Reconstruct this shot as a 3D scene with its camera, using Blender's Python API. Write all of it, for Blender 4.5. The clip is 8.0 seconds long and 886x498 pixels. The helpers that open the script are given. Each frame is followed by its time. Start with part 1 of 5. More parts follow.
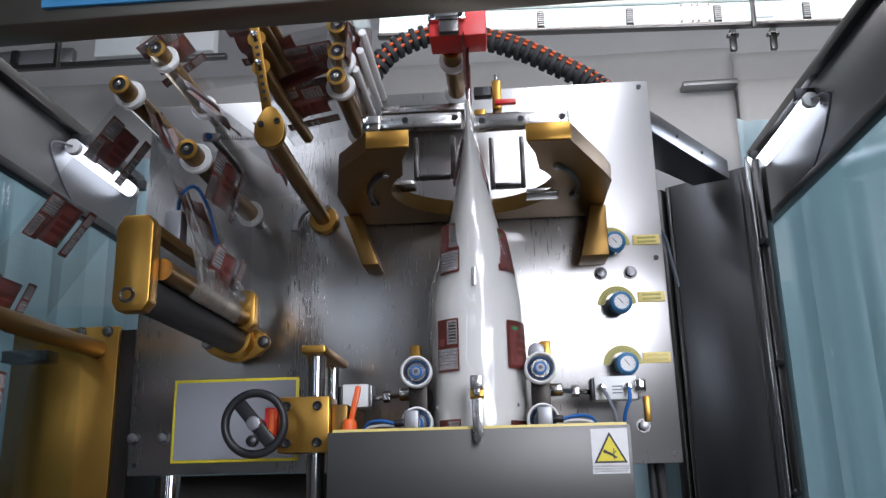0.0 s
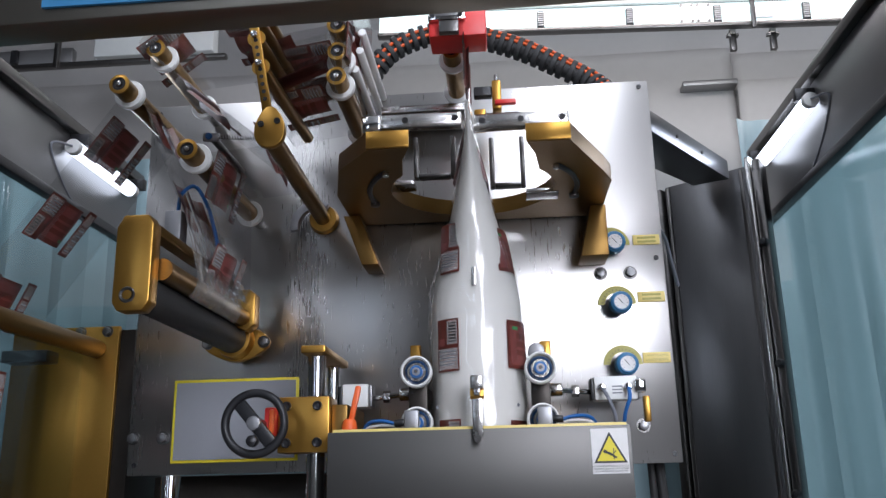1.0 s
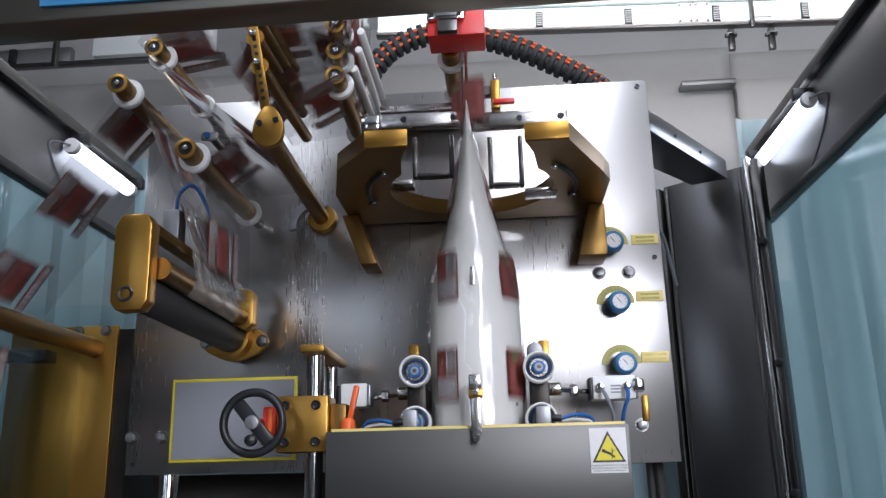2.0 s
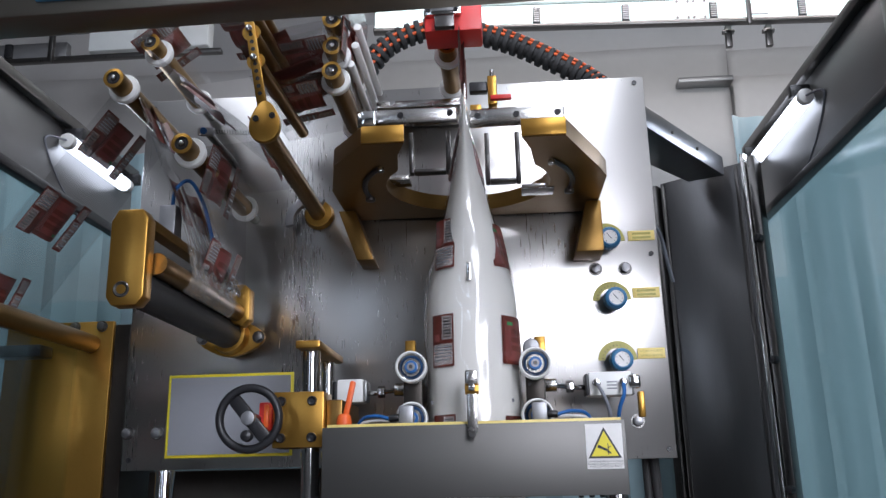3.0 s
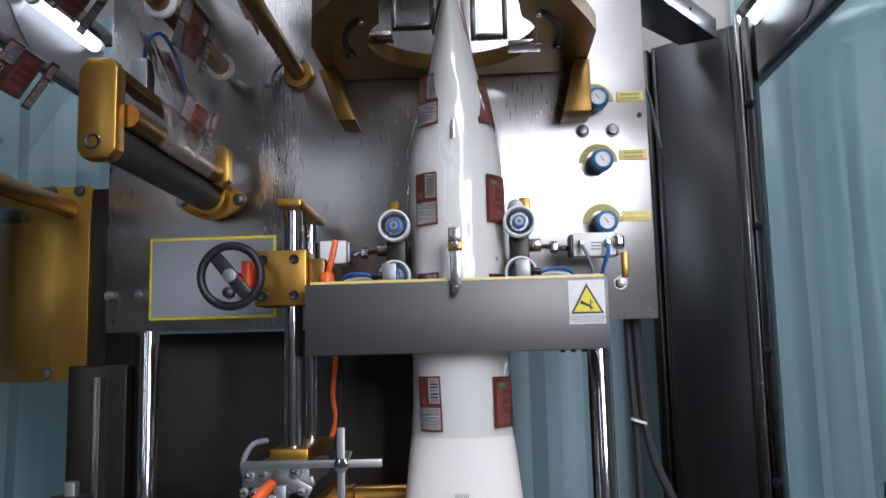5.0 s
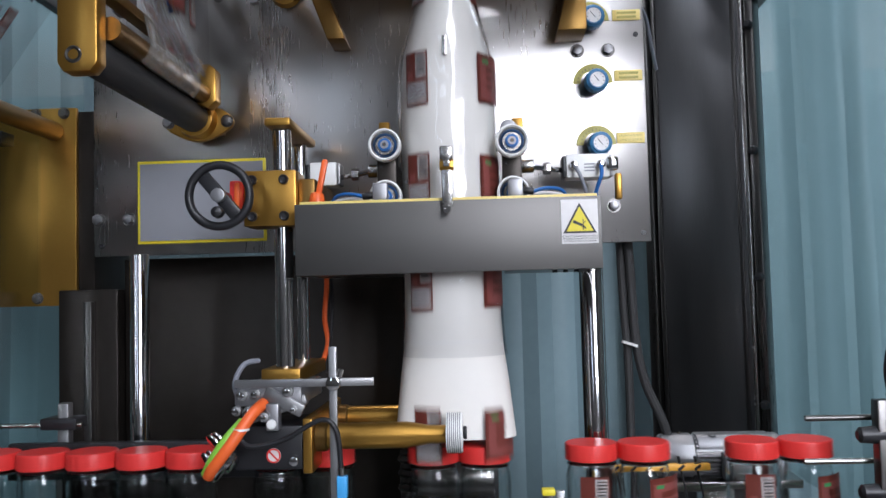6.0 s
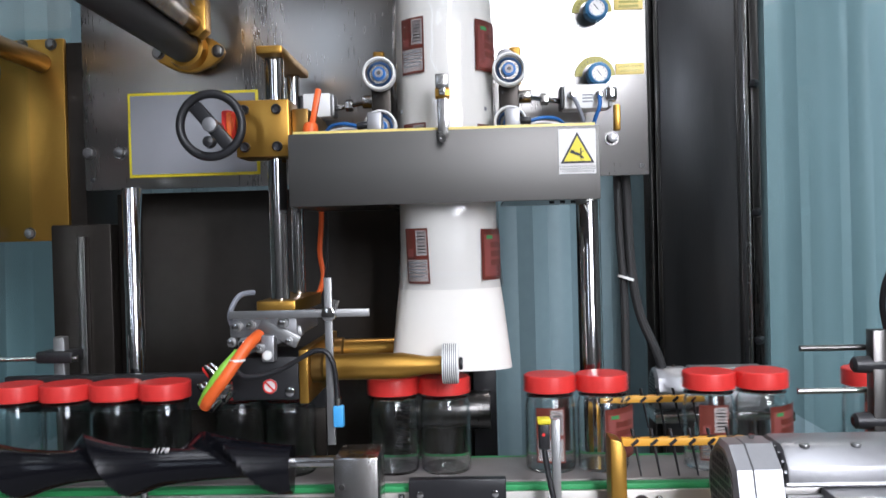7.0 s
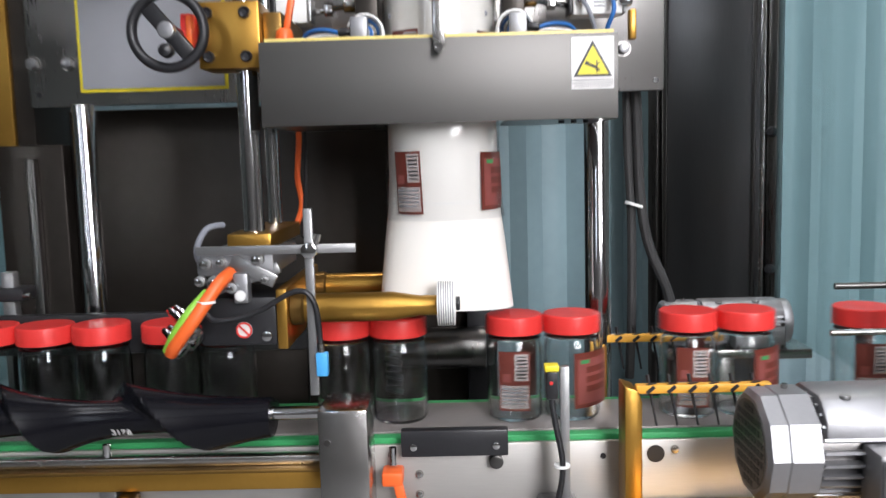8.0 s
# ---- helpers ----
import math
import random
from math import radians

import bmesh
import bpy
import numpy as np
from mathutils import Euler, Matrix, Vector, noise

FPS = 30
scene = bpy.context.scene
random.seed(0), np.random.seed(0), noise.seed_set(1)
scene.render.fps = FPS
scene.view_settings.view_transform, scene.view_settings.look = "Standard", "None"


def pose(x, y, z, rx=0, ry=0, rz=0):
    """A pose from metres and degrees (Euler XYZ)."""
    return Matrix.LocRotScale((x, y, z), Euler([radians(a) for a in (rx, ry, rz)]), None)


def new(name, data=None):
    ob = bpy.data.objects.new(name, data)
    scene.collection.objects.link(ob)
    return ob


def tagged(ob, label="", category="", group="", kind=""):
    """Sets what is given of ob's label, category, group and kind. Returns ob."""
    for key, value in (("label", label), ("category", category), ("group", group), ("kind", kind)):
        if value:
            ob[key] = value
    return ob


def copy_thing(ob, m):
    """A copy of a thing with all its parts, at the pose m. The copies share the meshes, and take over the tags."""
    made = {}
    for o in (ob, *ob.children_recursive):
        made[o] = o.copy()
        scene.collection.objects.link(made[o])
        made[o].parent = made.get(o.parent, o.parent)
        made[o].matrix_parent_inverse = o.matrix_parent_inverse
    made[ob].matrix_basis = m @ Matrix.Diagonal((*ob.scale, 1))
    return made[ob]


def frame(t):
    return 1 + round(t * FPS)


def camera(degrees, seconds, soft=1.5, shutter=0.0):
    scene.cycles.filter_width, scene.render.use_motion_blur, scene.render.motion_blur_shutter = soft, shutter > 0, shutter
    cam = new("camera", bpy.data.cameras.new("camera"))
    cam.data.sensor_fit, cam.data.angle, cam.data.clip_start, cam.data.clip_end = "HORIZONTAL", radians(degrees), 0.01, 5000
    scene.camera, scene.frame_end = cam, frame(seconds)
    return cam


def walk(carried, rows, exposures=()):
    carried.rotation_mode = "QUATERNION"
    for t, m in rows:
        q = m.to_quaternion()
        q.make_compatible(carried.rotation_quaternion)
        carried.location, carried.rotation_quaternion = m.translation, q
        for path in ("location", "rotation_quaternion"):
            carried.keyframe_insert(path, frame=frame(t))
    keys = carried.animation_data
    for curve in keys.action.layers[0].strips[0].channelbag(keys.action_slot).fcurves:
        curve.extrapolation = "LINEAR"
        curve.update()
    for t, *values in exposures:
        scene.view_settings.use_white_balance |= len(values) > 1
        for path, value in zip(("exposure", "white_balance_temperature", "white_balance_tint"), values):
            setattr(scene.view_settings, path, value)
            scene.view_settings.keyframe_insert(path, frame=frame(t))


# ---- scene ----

# ---------- camera ----------
cam = camera(55.5, 8.0, soft=1.4, shutter=0.35)
walk(cam, [
    (0.0, pose(-0.0019, -0.0097, 1.5451, 105.478, 1.307, 4.398)),
    (1.0, pose(-0.0024, -0.0097, 1.5449, 105.483, 1.308, 4.380)),
    (1.5, pose(-0.0024, -0.0097, 1.5449, 105.470, 1.305, 4.340)),
    (2.4, pose(-0.0022, -0.0096, 1.5447, 105.420, 1.295, 4.220)),
    (3.0, pose(-0.0016, -0.0085, 1.5437, 105.204, 1.264, 4.053)),
    (3.5, pose(0.0006, 0.0002, 1.5343, 103.754, 1.286, 3.738)),
    (4.0, pose(0.0001, 0.0116, 1.5232, 101.898, 1.288, 3.440)),
    (4.5, pose(0.0001, 0.0214, 1.5129, 99.711, 1.344, 3.324)),
    (6.0, pose(0.0022, 0.0522, 1.4675, 93.046, 1.473, 2.678)),
    (6.5, pose(0.0017, 0.0597, 1.4579, 91.348, 1.476, 2.570)),
    (7.0, pose(0.0007, 0.0679, 1.4420, 89.298, 1.509, 2.388)),
    (7.5, pose(0.0009, 0.0740, 1.4286, 87.426, 1.525, 2.249)),
    (7.7, pose(0.0000, 0.0850, 1.4240, 86.932, 1.500, 2.148)),
    (7.8, pose(-0.0100, 0.1280, 1.4360, 85.765, 1.520, 1.680)),
    (7.9, pose(-0.0193, 0.1850, 1.4493, 84.705, 1.540, 1.450)),
    (8.0, pose(-0.0342, 0.2475, 1.4560, 83.608, 1.520, 0.901)),
], exposures=[(0.0, -0.13, 6150, 16), (3.5, -0.13, 6150, 16), (4.5, -0.12, 6150, 17), (6.0, 0.06, 6200, 16), (6.5, 0.2, 6250, 16), (7.0, 0.36, 6350, 15), (7.5, 0.46, 6550, 15), (8.0, 0.58, 6700, 15)])

# ---------- world and light ----------
world = bpy.data.worlds.new("world")
scene.world = world
world.use_nodes = True
world.node_tree.nodes["Background"].inputs[0].default_value = (0.75, 0.85, 1.0, 1)
world.node_tree.nodes["Background"].inputs[1].default_value = 0.25


def area_lamp(name, m, sx, sy, watts, colour=(0.88, 0.94, 1.0)):
    d = bpy.data.lights.new(name, "AREA")
    d.shape, d.size, d.size_y, d.energy, d.color = "RECTANGLE", sx, sy, watts, colour
    ob = new(name, d)
    ob.matrix_world = m
    return ob


# fluorescent ceiling rows in front of and above the machine, and the two machine lamps
area_lamp("ceiling_light_near", pose(0.9, -0.6, 4.35), 0.35, 3.2, 80)
area_lamp("ceiling_light_far", pose(-1.7, 0.4, 4.35), 0.35, 3.2, 30)
area_lamp("ceiling_light_back", pose(0.8, 3.3, 4.35), 3.4, 0.3, 54, (1.0, 0.95, 0.9))
area_lamp("window_light", pose(1.85, -2.85, 3.0, 90, 0, 0), 1.75, 2.3, 200, (0.93, 0.96, 1.0))
area_lamp("window_light", pose(-1.65, -2.85, 3.0, 90, 0, 0), 0.3, 2.3, 6, (0.7, 0.85, 1.0))
area_lamp("machine_light", pose(0.772, 2.25, 2.468, 0, 90, 0), 0.03, 0.4, 0.8, (0.8, 0.9, 1.0))
area_lamp("machine_light", pose(-1.035, 2.09, 2.392, 0, -95, 0), 0.03, 0.3, 0.9, (0.8, 0.9, 1.0))


# ---------- materials ----------
def mat(name, colour, rough=0.5, metal=0.0, var=0.12, scale=8.0, bump=0.0, bscale=60.0, coat=0.0, stretch=(1, 1, 1),
        rvar=0.1, trans=0.0, ior=1.45, emit=0.0, alpha=1.0):
    m = bpy.data.materials.new(name)
    m.use_nodes = True
    nt = m.node_tree
    b = nt.nodes["Principled BSDF"]
    co = nt.nodes.new("ShaderNodeTexCoord")
    mp = nt.nodes.new("ShaderNodeMapping")
    mp.inputs["Scale"].default_value = stretch
    nt.links.new(co.outputs["Object"], mp.inputs["Vector"])

    def tex(sc, detail):
        n = nt.nodes.new("ShaderNodeTexNoise")
        n.inputs["Scale"].default_value, n.inputs["Detail"].default_value = sc, detail
        nt.links.new(mp.outputs["Vector"], n.inputs["Vector"])
        return n
    big, fine = tex(scale, 4), tex(bscale, 3)
    mix = nt.nodes.new("ShaderNodeMix")
    mix.data_type = "RGBA"
    lo = [max(0.0, c * (1 - var)) for c in colour]
    hi = [min(1.0, c * (1 + var)) for c in colour]
    mix.inputs["A"].default_value, mix.inputs["B"].default_value = (*lo, 1), (*hi, 1)
    add = nt.nodes.new("ShaderNodeMath")
    add.operation = "MULTIPLY_ADD"
    add.inputs[1].default_value = 0.5
    half = nt.nodes.new("ShaderNodeMath")
    half.operation = "MULTIPLY"
    half.inputs[1].default_value = 0.5
    nt.links.new(big.outputs["Fac"], half.inputs[0])
    nt.links.new(fine.outputs["Fac"], add.inputs[0])
    nt.links.new(half.outputs[0], add.inputs[2])
    nt.links.new(add.outputs[0], mix.inputs["Factor"])
    nt.links.new(mix.outputs["Result"], b.inputs["Base Color"])
    rr = nt.nodes.new("ShaderNodeMapRange")
    rr.inputs["To Min"].default_value, rr.inputs["To Max"].default_value = max(0.02, rough - rvar), min(1, rough + rvar)
    nt.links.new(add.outputs[0], rr.inputs["Value"])
    nt.links.new(rr.outputs[0], b.inputs["Roughness"])
    b.inputs["Metallic"].default_value = metal
    b.inputs["Coat Weight"].default_value = coat
    b.inputs["Coat Roughness"].default_value = 0.06
    b.inputs["Transmission Weight"].default_value = trans
    b.inputs["IOR"].default_value = ior
    b.inputs["Alpha"].default_value = alpha
    if emit:
        b.inputs["Emission Color"].default_value = (*colour, 1)
        b.inputs["Emission Strength"].default_value = emit
    if bump:
        bn = nt.nodes.new("ShaderNodeBump")
        bn.inputs["Strength"].default_value, bn.inputs["Distance"].default_value = bump, 0.002
        nt.links.new(fine.outputs["Fac"], bn.inputs["Height"])
        nt.links.new(bn.outputs["Normal"], b.inputs["Normal"])
    return m


def sheer(name, tint, gloss, rough=0.05):
    """Clear film or sheet: passes light, with a weak gloss that grows at grazing angles."""
    m = bpy.data.materials.new(name)
    m.use_nodes = True
    nt = m.node_tree
    nt.nodes.clear()
    out = nt.nodes.new("ShaderNodeOutputMaterial")
    tr = nt.nodes.new("ShaderNodeBsdfTransparent")
    gl = nt.nodes.new("ShaderNodeBsdfGlossy")
    fr = nt.nodes.new("ShaderNodeLayerWeight")
    pw = nt.nodes.new("ShaderNodeMath")
    pw.operation = "POWER"
    pw.inputs[1].default_value = 3.0
    mx = nt.nodes.new("ShaderNodeMixShader")
    mu = nt.nodes.new("ShaderNodeMath")
    tr.inputs["Color"].default_value = (*tint, 1)
    gl.inputs["Roughness"].default_value = rough
    fr.inputs["Blend"].default_value = 0.5
    mu.operation = "MULTIPLY_ADD"
    mu.inputs[1].default_value, mu.inputs[2].default_value = 0.45, gloss
    nt.links.new(fr.outputs["Facing"], pw.inputs[0])
    nt.links.new(pw.outputs[0], mu.inputs[0])
    nt.links.new(mu.outputs[0], mx.inputs[0])
    nt.links.new(tr.outputs[0], mx.inputs[1])
    nt.links.new(gl.outputs[0], mx.inputs[2])
    nt.links.new(mx.outputs[0], out.inputs[0])
    return m


STEEL_V = mat("brushed_steel_plate", (0.39, 0.378, 0.362), 0.275, 1.0, 0.03, 1.2, stretch=(4, 4, 0.3), rvar=0.006)
nt = STEEL_V.node_tree
wave, bump2, wco, wmp = (nt.nodes.new(k) for k in ("ShaderNodeTexNoise", "ShaderNodeBump", "ShaderNodeTexCoord", "ShaderNodeMapping"))
wmp.inputs["Scale"].default_value = (2.6, 1.0, 0.5)
wave.inputs["Scale"].default_value, wave.inputs["Detail"].default_value = 1.6, 1.0
bump2.inputs["Strength"].default_value, bump2.inputs["Distance"].default_value = 0.15, 0.05
nt.links.new(wco.outputs["Object"], wmp.inputs["Vector"])
nt.links.new(wmp.outputs["Vector"], wave.inputs["Vector"])
nt.links.new(wave.outputs["Fac"], bump2.inputs["Height"])
nt.links.new(bump2.outputs["Normal"], nt.nodes["Principled BSDF"].inputs["Normal"])
STEEL_H = mat("brushed_steel_horizontal", (0.14, 0.135, 0.128), 0.5, 1.0, 0.08, 3, 0.03, 120, stretch=(0.12, 10, 10), rvar=0.05)
GUARD = mat("guard_steel", (0.22, 0.22, 0.225), 0.36, 1.0, 0.12, 3, 0.03, 90, stretch=(6, 0.3, 6), rvar=0.05)
HUB = mat("hub_blue", (0.02, 0.12, 0.36), 0.4, 0, 0.1, 14)
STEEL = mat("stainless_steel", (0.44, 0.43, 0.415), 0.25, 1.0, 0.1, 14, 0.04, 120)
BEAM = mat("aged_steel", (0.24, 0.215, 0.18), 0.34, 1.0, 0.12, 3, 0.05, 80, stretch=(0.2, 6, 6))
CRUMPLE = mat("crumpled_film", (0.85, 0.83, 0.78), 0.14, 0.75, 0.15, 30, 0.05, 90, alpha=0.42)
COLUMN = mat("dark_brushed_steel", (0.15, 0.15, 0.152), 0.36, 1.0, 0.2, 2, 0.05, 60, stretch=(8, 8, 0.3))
STEEL_DARK = mat("dark_stainless", (0.13, 0.125, 0.12), 0.3, 1.0, 0.14, 3, 0.06, 60, stretch=(6, 6, 0.3))
CHROME = mat("polished_rod", (0.55, 0.55, 0.55), 0.1, 1.0, 0.04, 20, rvar=0.03)
GOLD = mat("gold_anodised", (0.42, 0.23, 0.047), 0.33, 0.9, 0.1, 10, 0.06, 160, rvar=0.07)
GOLD_D = mat("bronze_and_shaded_gold", (0.22, 0.125, 0.036), 0.35, 0.9, 0.14, 10, 0.06, 160)
BLACK = mat("black_plastic", (0.016, 0.016, 0.018), 0.38, 0, 0.25, 20, 0.1, 200)
RUBBER = mat("black_rubber", (0.03, 0.03, 0.03), 0.62, 0, 0.25, 16, 0.2, 260)
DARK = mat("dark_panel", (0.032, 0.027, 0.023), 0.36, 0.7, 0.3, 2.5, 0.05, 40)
WHITE = mat("white_mandrel", (0.88, 0.85, 0.79), 0.45, 0, 0.035, 9, 0.05, 40)
NYLON = mat("white_nylon", (0.78, 0.78, 0.76), 0.4, 0, 0.05, 20)
GREYP = mat("grey_sticker", (0.25, 0.255, 0.275), 0.4, 0, 0.06, 6)
YELLOW = mat("yellow_paint", (0.72, 0.6, 0.03), 0.42, 0, 0.08, 20)
YELLOW_O = mat("pale_yellow_tag", (0.78, 0.62, 0.2), 0.4, 0, 0.06, 20)
OLIVE = mat("olive_scale", (0.4, 0.36, 0.08), 0.4, 0, 0.08, 20)
RED = mat("red_plastic", (0.68, 0.04, 0.035), 0.36, 0, 0.1, 12, 0.04, 90)
ORANGE_H = mat("orange_hose", (0.75, 0.12, 0.026), 0.45, 0, 0.1, 12)
ORANGE = mat("orange_plastic", (0.8, 0.13, 0.025), 0.4, 0, 0.08, 12)
GREEN = mat("green_strip", (0.03, 0.3, 0.1), 0.45, 0, 0.15, 12)
GREENC = mat("green_cable", (0.22, 0.5, 0.05), 0.4, 0, 0.1, 12)
BLUE = mat("blue_plastic", (0.03, 0.16, 0.32), 0.38, 0, 0.1, 14)
BLUE_L = mat("light_blue_plastic", (0.06, 0.36, 0.72), 0.4, 0, 0.08, 14)
GREYK = mat("grey_cable", (0.2, 0.21, 0.24), 0.45, 0, 0.1, 14)
ALU = mat("cast_aluminium", (0.32, 0.32, 0.33), 0.46, 0.85, 0.12, 14, 0.15, 90)
ALU_M = mat("mill_aluminium", (0.33, 0.33, 0.33), 0.4, 0.9, 0.1, 14, 0.1, 90)
TEAL = mat("teal_curtain", (0.22, 0.315, 0.34), 0.5, 0, 0.14, 2.5, 0.1, 30)
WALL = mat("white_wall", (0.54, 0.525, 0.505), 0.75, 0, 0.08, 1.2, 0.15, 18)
# dimness of the hall put into the wall colour
WALL_D = mat("dim_hall_wall", (0.15, 0.145, 0.14), 0.7, 0, 0.15, 1.2, 0.15, 18)
FLOORM = mat("grey_floor", (0.25, 0.25, 0.25), 0.4, 0, 0.2, 1.5, 0.1, 30)
CEILM = mat("ceiling_paint", (0.5, 0.5, 0.5), 0.8, 0, 0.08, 2)
CONV = mat("conveyor_steel", (0.5, 0.48, 0.45), 0.42, 0.85, 0.12, 4, 0.04, 90, stretch=(0.3, 6, 6))
COMB = mat("comb_yellow", (0.72, 0.36, 0.045), 0.42, 0, 0.1, 20)
BELT = mat("conveyor_belt", (0.22, 0.2, 0.19), 0.4, 0.2, 0.15, 30, 0.2, 90)
SCREWM = mat("black_screw", (0.005, 0.005, 0.007), 0.19, 0, 0.2, 8, 0.02, 60, ior=1.33)
TUBE = mat("lamp_tube", (0.86, 0.93, 1.0), 0.4, emit=4.0, var=0.0)
TRAYM = mat("tray_white", (0.75, 0.78, 0.76), 0.45, 0, 0.06, 6)
TRAYLIT = mat("bright_tray_face", (0.72, 0.86, 0.84), 0.5, emit=1.1, var=0.03, scale=3)
LABEL_R = mat("label_dark_red", (0.15, 0.032, 0.022), 0.42, 0, 0.15, 30, alpha=0.85)
INK_W = mat("label_pale_ink", (0.72, 0.7, 0.68), 0.42, 0, 0.08, 60, alpha=0.26)
LABEL_P = mat("label_pink_red", (0.3, 0.085, 0.075), 0.42, 0, 0.2, 90, alpha=0.72)
LABEL_W = mat("label_white", (0.72, 0.7, 0.68), 0.42, 0, 0.08, 60)
LABEL_K = mat("label_black", (0.03, 0.03, 0.03), 0.45, 0, 0.1, 60)
LABEL_G = mat("label_green", (0.04, 0.22, 0.07), 0.45, 0, 0.2, 60)
FILM = sheer("clear_film", (0.9, 0.905, 0.91), 0.05, 0.06)
FILM_W = sheer("web_film", (0.86, 0.865, 0.875), 0.085, 0.12)
PANE = sheer("polycarbonate", (0.86, 0.93, 0.93), 0.02, 0.04)
JARM = mat("clear_plastic_jar", (0.97, 0.985, 0.985), 0.04, 0, 0.01, 20, trans=1.0, ior=1.4, rvar=0.015)
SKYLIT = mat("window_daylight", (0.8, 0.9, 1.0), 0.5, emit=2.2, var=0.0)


# ---------- mesh helpers ----------
def bm_box(bm, x0, x1, y0, y1, z0, z1, bevel=0.0):
    r = bmesh.ops.create_cube(bm, size=1.0, matrix=Matrix.LocRotScale(((x0 + x1) / 2, (y0 + y1) / 2, (z0 + z1) / 2), None,
                              (abs(x1 - x0), abs(y1 - y0), abs(z1 - z0))))
    if bevel:
        es = list({e for v in r["verts"] for e in v.link_edges})
        bmesh.ops.bevel(bm, geom=es, offset=bevel, segments=2, affect="EDGES", profile=0.5)
    return bm


def box(x0, x1, y0, y1, z0, z1, bevel=0.0):
    return bm_box(bmesh.new(), x0, x1, y0, y1, z0, z1, bevel)


def bm_cyl(bm, p0, p1, r, seg=20, r2=None, chamfer=0.0):
    p0, p1 = Vector(p0), Vector(p1)
    d = p1 - p0
    m = Matrix.Translation((p0 + p1) / 2) @ d.to_track_quat("Z", "Y").to_matrix().to_4x4()
    q = bmesh.ops.create_cone(bm, cap_ends=True, segments=seg, radius1=r, radius2=r if r2 is None else r2, depth=d.length, matrix=m)
    if chamfer:
        es = [e for e in {e for v in q["verts"] for e in v.link_edges} if any(len(f.verts) > 4 for f in e.link_faces)]
        bmesh.ops.bevel(bm, geom=es, offset=chamfer, segments=2, affect="EDGES", profile=0.5)
    return bm


def cyl(p0, p1, r, seg=20, r2=None, chamfer=0.0):
    return bm_cyl(bmesh.new(), p0, p1, r, seg, r2, chamfer)


def lathe(profile, seg=32, axis="z", at=(0, 0, 0)):
    """A turned body from (radius, height) pairs."""
    bm = bmesh.new()
    rings = []
    for r, h in profile:
        ring = []
        for i in range(seg):
            a = 2 * math.pi * i / seg
            u, v = r * math.cos(a), r * math.sin(a)
            p = {"z": (u, v, h), "y": (u, h, v), "x": (h, u, v)}[axis]
            ring.append(bm.verts.new(Vector(p) + Vector(at)))
        rings.append(ring)
    for a, b in zip(rings, rings[1:]):
        for i in range(seg):
            bm.faces.new((a[i], a[(i + 1) % seg], b[(i + 1) % seg], b[i]))
    if profile[0] != profile[-1]:
        bm.faces.new(rings[0])
        bm.faces.new(rings[-1])
    else:
        bmesh.ops.remove_doubles(bm, verts=bm.verts, dist=1e-6)
    bmesh.ops.recalc_face_normals(bm, faces=bm.faces)
    return bm


def sweep(points, r, seg=10, step=14):
    """A round cable along smoothed points, step pieces to each span."""
    pts = [Vector(p) for p in points]
    path = []
    n = step
    for i in range(len(pts) - 1):
        a, b, c, d = pts[max(i - 1, 0)], pts[i], pts[i + 1], pts[min(i + 2, len(pts) - 1)]
        for k in range(n):
            t = k / n
            path.append(0.5 * (2 * b + (c - a) * t + (2 * a - 5 * b + 4 * c - d) * t * t + (3 * b - a - 3 * c + d) * t ** 3))
    path.append(pts[-1])
    bm = bmesh.new()
    prev, up = None, Vector((0.13, 0.31, 0.94))
    for i, p in enumerate(path):
        tan = (path[min(i + 1, len(path) - 1)] - path[max(i - 1, 0)]).normalized()
        u = (up - tan * up.dot(tan)).normalized()
        up = u
        v = tan.cross(u)
        ring = [bm.verts.new(p + r * (math.cos(2 * math.pi * k / seg) * u + math.sin(2 * math.pi * k / seg) * v)) for k in range(seg)]
        if prev:
            for k in range(seg):
                bm.faces.new((prev[k], prev[(k + 1) % seg], ring[(k + 1) % seg], ring[k]))
        else:
            bm.faces.new(ring[::-1])
        prev = ring
    bm.faces.new(prev)
    return bm, path


def prism(pts, y0, y1, bevel=0.0):
    """A slab from an outline in x, z."""
    bm = bmesh.new()
    a = [bm.verts.new((x, y0, z)) for x, z in pts]
    b = [bm.verts.new((x, y1, z)) for x, z in pts]
    n = len(pts)
    bm.faces.new(a)
    bm.faces.new(b[::-1])
    for i in range(n):
        bm.faces.new((a[i], b[i], b[(i + 1) % n], a[(i + 1) % n]))
    bmesh.ops.recalc_face_normals(bm, faces=bm.faces)
    if bevel:
        es = [e for e in bm.edges if len(e.link_faces) == 2 and e.calc_face_angle(0) > 0.5]
        bmesh.ops.bevel(bm, geom=es, offset=bevel, segments=2, affect="EDGES", profile=0.5)
    return bm


def to_mesh(name, bm, material, smooth=True):
    me = bpy.data.meshes.new(name)
    bm.normal_update()
    if smooth:
        for f in bm.faces:
            f.smooth = True
        for e in bm.edges:
            if len(e.link_faces) == 2 and e.calc_face_angle(0) > 0.6:
                e.smooth = False
    bm.to_mesh(me)
    bm.free()
    me.materials.append(material)
    return me


def part(name, bm, material, parent, label=""):
    me = bm if isinstance(bm, bpy.types.Mesh) else to_mesh(name, bm, material)
    ob = new(name, me)
    ob.parent = parent
    return tagged(ob, label)


def thing(name, label, category, group="", at=(0, 0, 0)):
    ob = new(name)
    ob.location = at
    ob.empty_display_size = 0.05
    return tagged(ob, label, category, group)


